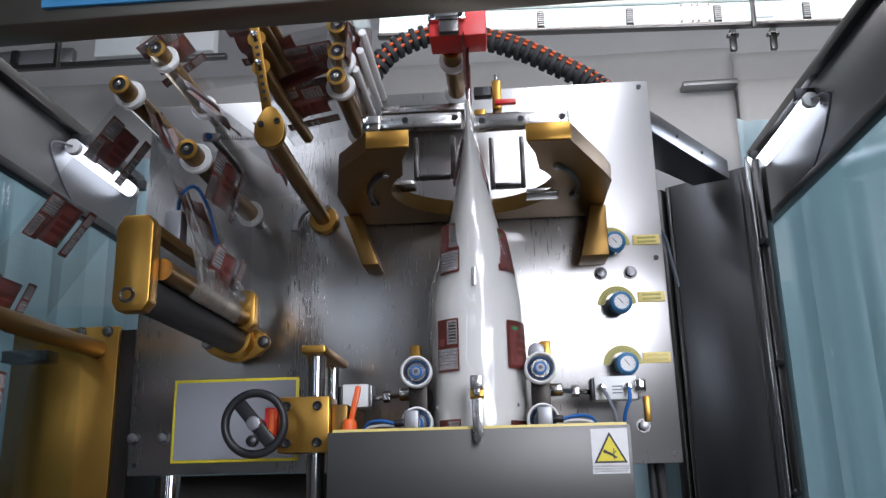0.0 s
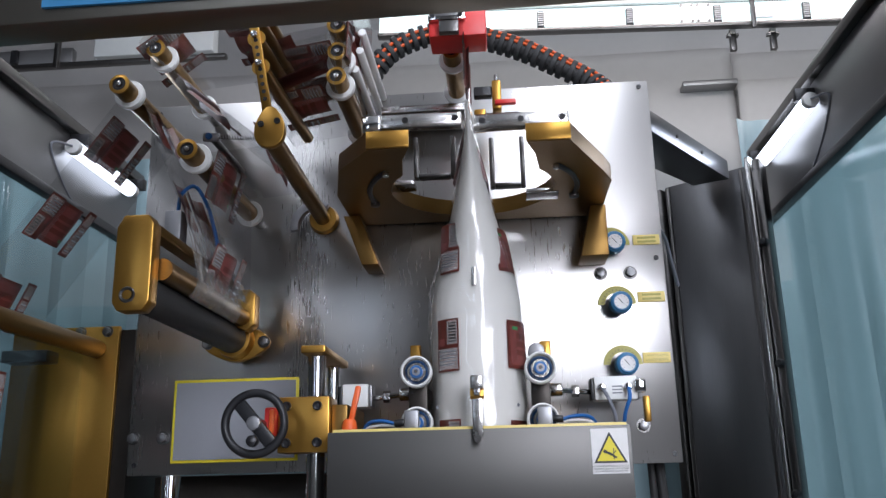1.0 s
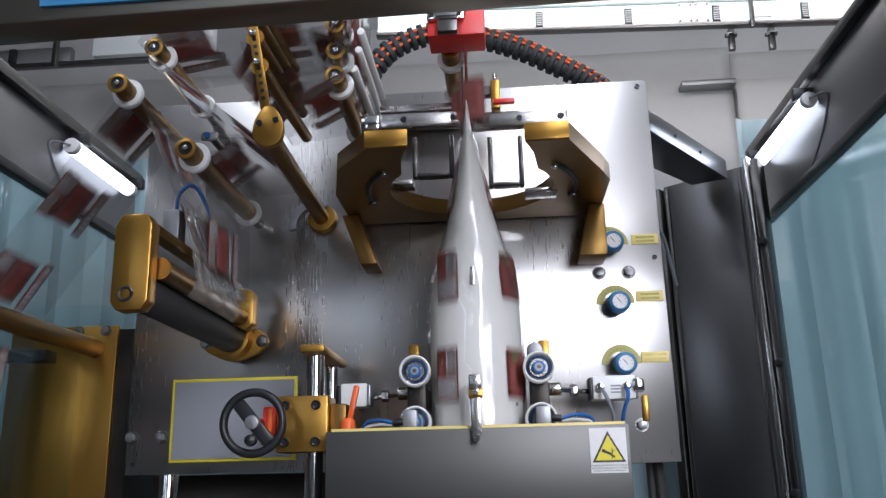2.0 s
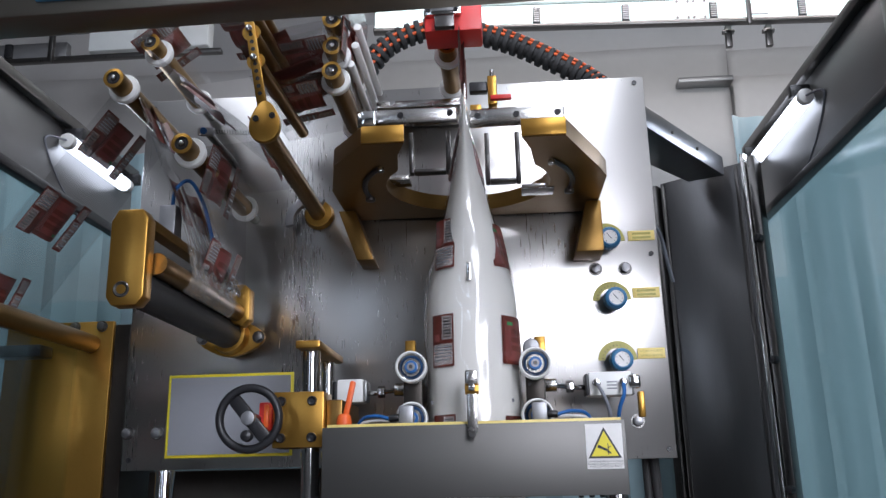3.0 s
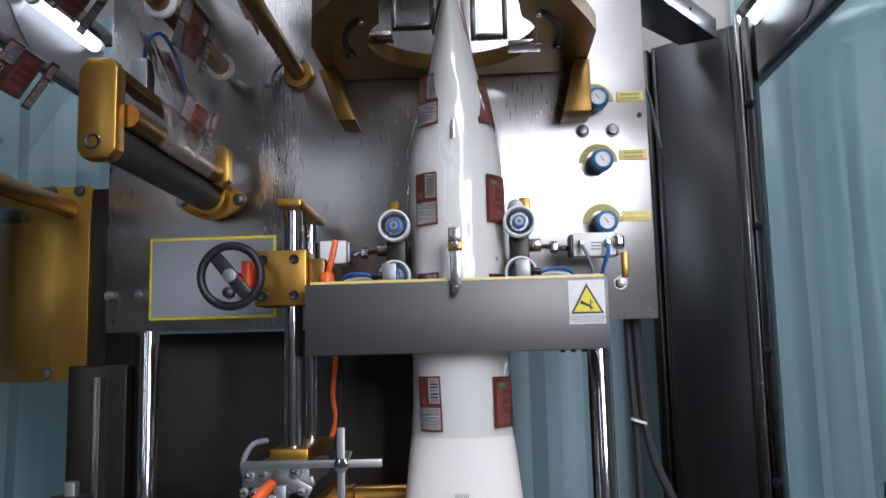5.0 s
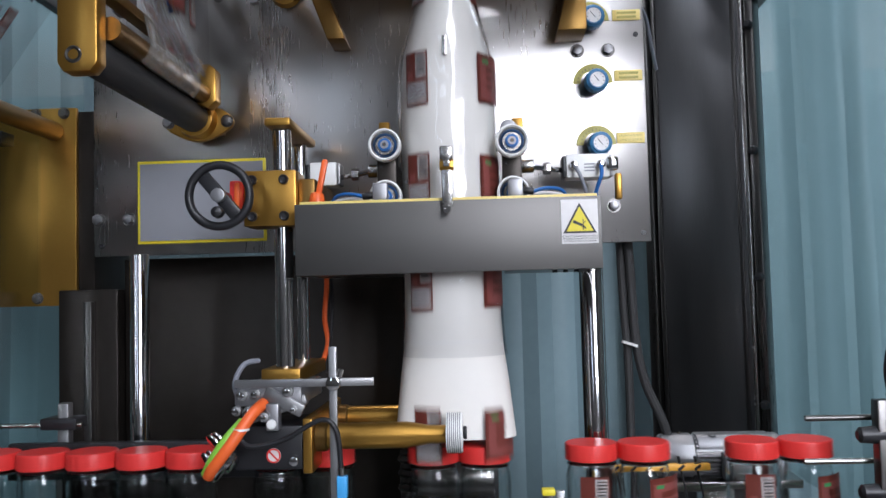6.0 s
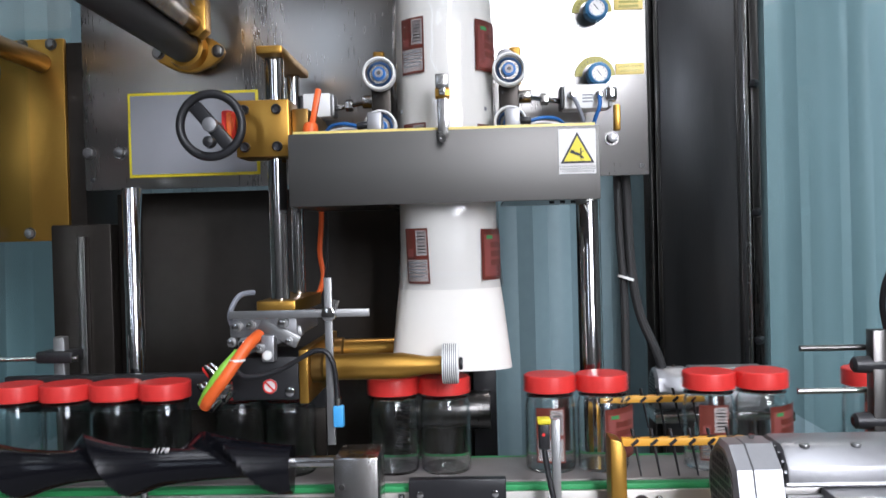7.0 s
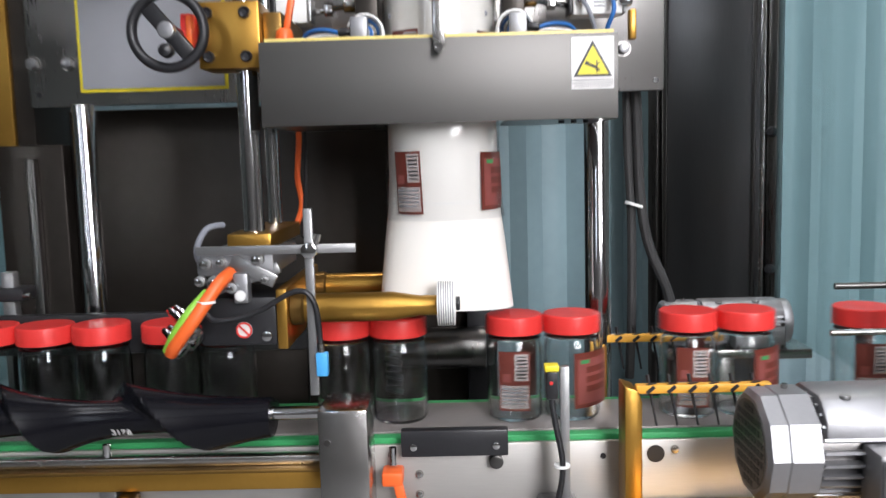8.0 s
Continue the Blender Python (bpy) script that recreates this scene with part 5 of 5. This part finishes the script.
motor(0.388, 1.46, 1.02, 0.083, 0.3, "silver finned gear motor with a vented fan cover")
motor(0.405, 2.08, 1.075, 0.05, 0.26, "small grey-green gear motor behind the conveyor")
sh = thing("motor_shelf", "steel support under the rear motor", "support")
part("plate", box(0.4, 0.72, 2.03, 2.14, 1.0, 1.022, 0.003), STEEL, sh)
part("leg", box(0.5, 0.56, 2.06, 2.12, 0, 1.0, 0.003), STEEL, sh)

guide = thing("rear_guide", "black jar guide rail behind the jars", "guide rail")
part("rail", box(-1.0, -0.32, 1.79, 1.81, 1.1, 1.176, 0.003), BLACK, guide)
part("plate", box(-0.9, -0.33, 1.83, 1.84, 0.985, 1.1, 0.002), DARK, guide)
drum = solid("rear_drum", cyl((-0.2, 2.06, 1.035), (0.02, 2.06, 1.035), 0.045, 28, chamfer=0.003), STEEL_DARK, "dark steel roller behind the conveyor", "roller")
belt2 = thing("rear_screw", "black spiral brush behind the jars", "brush")
for k in range(12):
    part("spiral_ring", cyl((-0.17 + 0.002 * (k % 2), 1.86, 0.99 + 0.015 * k), (-0.167, 1.864, 1.0 + 0.015 * k), 0.02 - 0.004 * (k % 2), 16, chamfer=0.002), RUBBER, belt2)


def rail_clamp(x, sgn):
    t = thing("rail_clamp", "black rail clamp with thin steel rods", "clamp", "rail clamps")
    part("upright", box(x - 0.014, x + 0.014, 1.57, 1.598, 0.9, 1.262, 0.003), STEEL_DARK, t)
    for z in (1.2, 1.1):
        part("clamp", lathe([(0.008, -0.045), (0.014, -0.04), (0.017, 0.0), (0.014, 0.04), (0.008, 0.045)], 16, "x", (x, 1.585, z)), BLACK, t)
    part("rod", cyl((x - 0.125, 1.61, 1.227), (x + 0.2, 1.61, 1.227), 0.0055, 14), STEEL_DARK, t)
    part("rod", cyl((x - 0.13, 1.61, 1.15), (x + 0.2, 1.61, 1.15), 0.0055, 14), STEEL, t)
    part("foot", box(x - 0.03, x + 0.03, 1.55, 1.619, 0.88, 0.91, 0.004), BLACK, t)
    return t


rail_clamp(0.7, 1)
lc = thing("rail_holder", "short steel rail rod with a grey upright", "rail")
part("upright", box(-0.93, -0.905, 1.86, 1.885, 0.9, 1.25, 0.003), ALU_M, lc)
part("rod", cyl((-1.3, 1.85, 1.205), (-0.868, 1.85, 1.205), 0.0055, 14), STEEL, lc)
part("clamp", box(-0.96, -0.88, 1.842, 1.9, 1.195, 1.22, 0.004), BLACK, lc)
part("foot", box(-0.95, -0.885, 1.856, 1.92, 0.86, 0.9, 0.004), BLACK, lc)
vc = solid("vertical_conduit", sweep([(0.86, 1.75, 1.0), (0.8, 1.75, 1.22), (0.79, 1.75, 1.31), (0.82, 1.75, 1.37), (0.9, 1.75, 1.38)], 0.006)[0], BLACK, "thin black bent conduit beside the conveyor", "conduit")


# ---------- clear film web ----------
FY0, FY1 = 1.56, 1.86
WEB = [(-2.7, 0.35), (-1.15, 0.35), (-1.096, 1.8), (-1.075, 1.93), (-0.772, 2.364), (-0.744, 2.345), (-0.583, 1.945), (-0.588, 2.165), (-0.595, 2.21), (-0.462, 2.215),
       (-0.757, 2.47), (-0.737, 2.5), (-0.34, 2.531), (-0.313, 2.508), (-0.34, 2.486), (-0.53, 2.45), (-0.52, 2.425), (-0.34, 2.466), (-0.313, 2.444), (-0.34, 2.422), (-0.5, 2.36), (-0.49, 2.335),
       (-0.34, 2.363), (-0.313, 2.385), (-0.3, 2.64), (-0.085, 2.63), (-0.06, 2.57), (CX - 0.002, 2.41)]


def film_web():
    t = thing("film_web", "clear printed film web threaded over the rollers", "film")
    for i, ((xa, za), (xb, zb)) in enumerate(zip(WEB, WEB[1:])):
        bm = bmesh.new()
        gather = i == 5
        n, cols = (36, 60) if gather else (10, 8)
        nx, nz = zb - za, xa - xb
        ln = math.hypot(nx, nz)
        grid = []
        for k in range(n + 1):
            f = k / n
            row = []
            for j in range(cols + 1):
                v = j / cols
                y = FY0 + (FY1 - FY0) * v
                w = 0.0025 * math.sin(3.1 * f + 1.7 * i) * math.sin(6.6 * v + i)
                if gather:
                    g = max(0.0, f - 0.35) ** 1.3
                    w += 0.03 * g * (noise.noise(Vector((v * 13 + 0.5 * f, f * 1.5, 3.3))) + 0.5 * noise.noise(Vector((v * 29, f * 2.2, 8.1)))) - 0.012 * g
                    y += (1.7 - y) * 0.5 * g
                row.append(bm.verts.new((xa + (xb - xa) * f + nx / ln * w, y, za + (zb - za) * f + nz / ln * w)))
            grid.append(row)
        for a, b in zip(grid, grid[1:]):
            for j in range(cols):
                bm.faces.new((a[j], b[j], b[j + 1], a[j + 1]))
        part("web_span", bm, FILM_W, t, "gathered shiny film" if gather else "")
    return t


film_web()


def gathered_film():
    """The film bunched up into sharp folds where it runs onto the counter roller."""
    bm = bmesh.new()
    n, cols = 26, 110
    grid = []
    for k in range(n + 1):
        f = k / n
        row = []
        for j in range(cols + 1):
            v = j / cols
            lo = 1.5 + 0.28 * v
            hi = 1.54 + 0.24 * v
            y = lo + (hi - lo) * f ** 1.5
            fold = abs(((v * 11 + 0.7 * noise.noise(Vector((v * 5, 0, 2)))) % 1.0) - 0.5) * 2
            w = (0.008 * (1 - 0.5 * f)) * fold + 0.005 * noise.noise(Vector((v * 30, f * 3, 1)))
            if f < 0.25:
                a = (0.25 - f) * 5
                x, z = -0.603 + (0.022 + w * 0.5) * math.cos(a), 1.922 - (0.022 + w * 0.5) * math.sin(a) * 1.2
            else:
                x, z = -0.581 - 0.06 * (f - 0.25) + w, 1.922 + 0.22 * (f - 0.25)
            row.append(bm.verts.new((x, y, z)))
        grid.append(row)
    for a, b in zip(grid, grid[1:]):
        for j in range(cols):
            if not (a[j].co.z > 1.97 and (j * 7) % 11 < 5):
                bm.faces.new((a[j], b[j], b[j + 1], a[j + 1]))
    return solid("gathered_film", bm, CRUMPLE, "crumpled shiny clear film folds on the roller", "film")


gathered_film()
reel = solid("film_reel", lathe([(0.04, 1.5), (0.045, 1.55), (0.16, 1.56), (0.16, 1.86), (0.045, 1.87), (0.04, 2.0)], 40, "y", (-2.72, 0, 0.19)), FILM, "clear film reel beside the machine", "reel")
reel_st = solid("reel_stand", box(-2.78, -2.66, 1.98, 2.1, 0.0, 0.26, 0.004), STEEL, "low steel reel stand", "stand")


# ---------- printed label pieces ----------
def patch(w, h, off, x=0.0, z=0.0, r=0.092):
    """A thin curved label piece facing -y, standing off mm from the film."""
    bm = bmesh.new()
    n = 6
    rows = []
    for k in (0, 1):
        row = []
        for i in range(n + 1):
            u = x - w / 2 + w * i / n
            a = u / r
            row.append((bm.verts.new(((r + off) * math.sin(a), r - (r + off) * math.cos(a), z - h / 2 + h * k)),
                        bm.verts.new(((r + off - 0.0005) * math.sin(a), r - (r + off - 0.0005) * math.cos(a), z - h / 2 + h * k))))
        rows.append(row)
    for i in range(n):
        bm.faces.new((rows[0][i][0], rows[0][i + 1][0], rows[1][i + 1][0], rows[1][i][0]))
        bm.faces.new((rows[1][i][1], rows[1][i + 1][1], rows[0][i + 1][1], rows[0][i][1]))
    return bm


def front_label():
    t = thing("front_label", "dark red printed label panel with barcode on clear film", "label", "film labels")
    part("ground", patch(0.055, 0.106, 0.0004), LABEL_R, t)
    part("barcode_field", patch(0.024, 0.048, 0.001, 0.0125, 0.025), INK_W, t, "white barcode field")
    for k in range(7):
        part("barcode_bar", patch(0.017, 0.0028 if k % 3 else 0.0016, 0.0014, 0.0135, 0.044 - 0.0062 * k), LABEL_K, t)
    part("round_mark", patch(0.014, 0.015, 0.001, -0.0135, 0.006), LABEL_P, t, "light red round mark")
    part("text_field", patch(0.049, 0.042, 0.001, 0.0, -0.028), INK_W, t, "white text field")
    for k in range(5):
        part("text_bar", patch(0.042 - 0.006 * (k == 4), 0.0022, 0.0014, 0.0 - 0.003 * (k == 4), -0.013 - 0.0065 * k), GREYP, t)
    return t


def main_label():
    t = thing("main_label", "red printed main label on clear film", "label", "film labels")
    part("ground", patch(0.092, 0.098, 0.0004), LABEL_R, t)
    part("panel", patch(0.078, 0.08, 0.001, 0, -0.002), LABEL_P, t, "pinkish red panel")
    for k in range(3):
        part("text_bar", patch(0.052, 0.011, 0.0014, 0.004, 0.018 - 0.017 * k), LABEL_R, t)
    part("green_mark", patch(0.018, 0.007, 0.0014, -0.024, 0.033), LABEL_G, t, "green leaf mark")
    return t


def rear_label():
    t = thing("rear_label", "narrow white printed label strip on clear film", "label", "film labels")
    part("ground", patch(0.034, 0.118, 0.0004), LABEL_R, t)
    part("field", patch(0.025, 0.07, 0.001, 0, 0.017), INK_W, t)
    part("field", patch(0.025, 0.03, 0.001, 0, -0.038), INK_W, t)
    for k in range(5):
        part("text_bar", patch(0.019, 0.004, 0.0014, 0, 0.044 - 0.0135 * k), GREYP, t)
    return t


# ---------- jars ----------
def jar():
    t = thing("jar", "clear plastic jar with a red screw lid", "jar", "jars on the conveyor")
    outer = [(0.045, 0.0), (0.048, 0.003), (0.0492, 0.01), (0.0492, 0.118), (0.0478, 0.13), (0.0445, 0.139), (0.0435, 0.143), (0.0435, 0.16)]
    inner = [(r - 0.0022, max(h, 0.006)) for r, h in outer[::-1]]
    part("body", lathe(outer + inner + [(0.002, 0.007)], 36), JARM, t, "clear plastic body")
    part("ring", lathe([(0.0445, 0.1435), (0.0475, 0.1445), (0.0475, 0.146), (0.0445, 0.147)], 36), JARM, t)
    lid = [(0.049, 0.1535), (0.0506, 0.154), (0.0506, 0.1818), (0.0499, 0.1843), (0.048, 0.1858), (0.002, 0.1862)]
    part("lid", lathe(lid, 48), RED, t, "red ribbed screw lid")
    return t


FIRST = jar()
LABEL_A, LABEL_B, LABEL_C = front_label(), main_label(), rear_label()


# ---------- feed screw ----------
CYCLE, T0 = 0.566, 0.33
V_OUT, V_IN, U_BREAK = 0.548, 0.36, -0.95


def pair_x(u):
    """Where a pair of jars stands u seconds after it passes under the mandrel."""
    if u > U_BREAK:
        return CX + V_OUT * u
    return CX + V_OUT * U_BREAK + V_IN * (u - U_BREAK)


def pair_u(x):
    xb = CX + V_OUT * U_BREAK
    return (x - CX) / V_OUT if x > xb else U_BREAK + (x - xb) / V_IN


def feed_screw():
    t = thing("feed_screw", "glossy black plastic feed screw spacing the jars", "screw", at=(0, 1.575, 1.045))
    bm = bmesh.new()
    seg, prev = 48, None

    def radius(x, a):
        s = (pair_u(x) / CYCLE - a / (2 * math.pi) + 0.5) % 1.0
        return 0.027 + 0.031 * ((1 - s / 0.93) ** 2.6 if s < 0.93 else ((s - 0.93) / 0.07) ** 2)
    x = -1.3
    while x < -0.342:
        ring = []
        for i in range(seg):
            a = 2 * math.pi * i / seg
            r = radius(x, a)
            ring.append(bm.verts.new((x, r * math.cos(a), r * math.sin(a))))
        if prev:
            for i in range(seg):
                bm.faces.new((prev[i], prev[(i + 1) % seg], ring[(i + 1) % seg], ring[i]))
        else:
            bm.faces.new(ring[::-1])
        prev = ring
        x += 0.004
    bm.faces.new(prev)
    bmesh.ops.recalc_face_normals(bm, faces=bm.faces)
    part("body", bm, SCREWM, t)
    f = bpy.data.curves.new("number", "FONT")
    f.body, f.size, f.extrude, f.align_x = "3178", 0.0165, 0.0004, "CENTER"
    f.materials.append(LABEL_W)
    n = new("number", f)
    n.parent = t
    a = math.radians(NUMBER_TURN)
    r = radius(NUMBER_X, a) + 0.004
    n.matrix_basis = pose(NUMBER_X, 0, 0, NUMBER_TURN - 180) @ pose(0, -r, -0.007, 90, 0, 0)
    tagged(n, "white painted number")
    return t


NUMBER_X, NUMBER_TURN = -0.582, 50
SCREW = feed_screw()


# ---------- what moves ----------
def pulses(t):
    """How many sleeves have been shot down by t, with a smooth step at each shot."""
    n = (t - T0) / CYCLE
    k = math.floor(n + 0.5)
    f = min(1.0, max(0.0, (n - k) * CYCLE / 0.2 + 0.5))
    return k + f * f * (3 - 2 * f)


PITCH, LABEL_AT = 0.2, 0.4
TIMES = sorted({0.0, 8.0} | {round(T0 + CYCLE * k + d, 3) for k in range(-1, 15) for d in (-0.1, -0.06, -0.033, -0.01, 0.015, 0.04, 0.066, 0.1) if 0 < T0 + CYCLE * k + d < 8})
CUM = [0.0]
for (xa, za), (xb, zb) in zip(WEB, WEB[1:]):
    CUM.append(CUM[-1] + math.hypot(xb - xa, zb - za))
LEN = CUM[-1]
# the web's repeat, so that a label stands on the rising span while the web rests
S_REST = CUM[3] + LABEL_AT * (CUM[4] - CUM[3])
WEB_PITCH = (LEN - S_REST) / round((LEN - S_REST) / PITCH)


def on_web(s):
    s = min(max(s, 0.0), LEN - 1e-6)
    for i in range(len(WEB) - 1):
        if s <= CUM[i + 1]:
            f = (s - CUM[i]) / (CUM[i + 1] - CUM[i])
            (xa, za), (xb, zb) = WEB[i], WEB[i + 1]
            return Vector((xa + (xb - xa) * f, 0, za + (zb - za) * f))


def web_pose(s, y):
    p = on_web(s)
    tan = (on_web(s + 0.075) - on_web(s - 0.075))
    if tan.length < 1e-4:
        tan = Vector((0, 0, -1))
    tan.normalize()
    zax, xax = -tan, Vector((0, -1, 0))
    yax = zax.cross(xax)
    m = Matrix((xax, yax, zax)).transposed().to_4x4()
    off = yax * -0.0035
    m.translation = Vector((p.x, y, p.z)) + off
    return m


def mandrel_pose(z, theta, y_web):
    """A label piece on the mandrel: theta degrees from the front."""
    a, b = mandrel_section(z)
    k = min(1.0, max(0.0, (2.36 - z) / 0.3))
    flank = math.copysign(86, theta)
    turned = min(1.0, max(0.0, (2.4 - z) / 0.14))
    settled = min(1.0, max(0.0, (2.19 - z) / 0.2))
    th = -90 + (flank + 90) * turned + (theta - flank) * settled
    w = math.radians(th)
    a2, b2 = mandrel_section(z - 0.05)
    tilt = math.degrees(math.atan2((a2 - a) * abs(math.sin(w)) + (b2 - b) * math.cos(w), 0.05)) if z > 1.15 else 0
    x = CX + (a + 0.0045) * math.sin(w)
    y = CY - (b + 0.0045) * math.cos(w)
    m = Matrix.Rotation(w, 4, "Z") @ Matrix.Rotation(math.radians(-tilt), 4, "X")
    m.translation = Vector((x, y * k + y_web * (1 - k), z))
    return m


def label_pose(j, t, theta, y_web, dx, turn, yj):
    """Label piece j: along the web, down the mandrel in steps, then off with its pair of jars."""
    n = pulses(t) + j
    if n <= -2:
        return web_pose(LEN + (n + 2) * WEB_PITCH, y_web)
    if n <= 3:
        return mandrel_pose(2.01 - PITCH * n, theta, y_web)
    k = 3 - j + 1
    tk = T0 + CYCLE * (k - 1)
    f = min(1.0, n - 3)
    m0 = mandrel_pose(1.41, theta, y_web)
    m1 = Matrix.Rotation(math.radians(turn), 4, "Z")
    m1.translation = Vector((pair_x(t - tk) + dx, yj, BELT_Z + 0.075))
    loc = m0.translation.lerp(m1.translation, f)
    z = 1.41 + (BELT_Z + 0.075 - 1.41) * f
    q = m0.to_quaternion().slerp(m1.to_quaternion(), f)
    m = q.to_matrix().to_4x4()
    m.translation = Vector((loc.x, loc.y, z))
    return m


def motions():
    # film labels
    kinds = ((LABEL_A, -36, FY0 + 0.05, -0.0555, -8, 1.737 - 0.054), (LABEL_B, 66, FY0 + 0.1245, 0.051 + 0.036, 44, 1.737 - 0.039), (LABEL_C, 140, FY0 + 0.188, -0.02, 180, 1.737 + 0.056))
    for src, theta, y_web, dx, turn, yj in kinds:
        places = list(range(-int(LEN / PITCH) - 1, 4))
        obs = [src] + [copy_thing(src, pose(0, 0, 0)) for _ in places[1:]]
        for ob, j in zip(obs, places):
            rows = []
            for t in TIMES + ([] if pulses(8.0) + j < 3 else [round(0.2 * i, 2) for i in range(1, 40)]):
                rows.append((t, label_pose(j, t, theta, y_web, dx, turn, yj)))
            rows.sort(key=lambda r: r[0])
            walk(ob, rows)
    # jars in pairs
    jars = [FIRST] + [copy_thing(FIRST, pose(0, 0, 0)) for _ in range(43)]
    for k in range(22):
        tk = T0 + CYCLE * k
        for s in (-1, 1):
            ob = jars.pop()
            rows = [(round(0.25 * i, 2), pose(pair_x(0.25 * i - tk) + s * 0.051, 1.737, BELT_Z, 0, 0, 37 * k + 90 * s)) for i in range(33)]
            walk(ob, rows)
    # feed screw: one turn for each pair
    rows = []
    n = int(8.0 / (CYCLE / 6))
    for i in range(n + 2):
        t = min(8.0, i * CYCLE / 6)
        rows.append((t, pose(0, 1.575, 1.045, -360 * (t - T0) / CYCLE, 0, 0)))
        if t == 8.0:
            break
    walk(SCREW, rows)


motions()
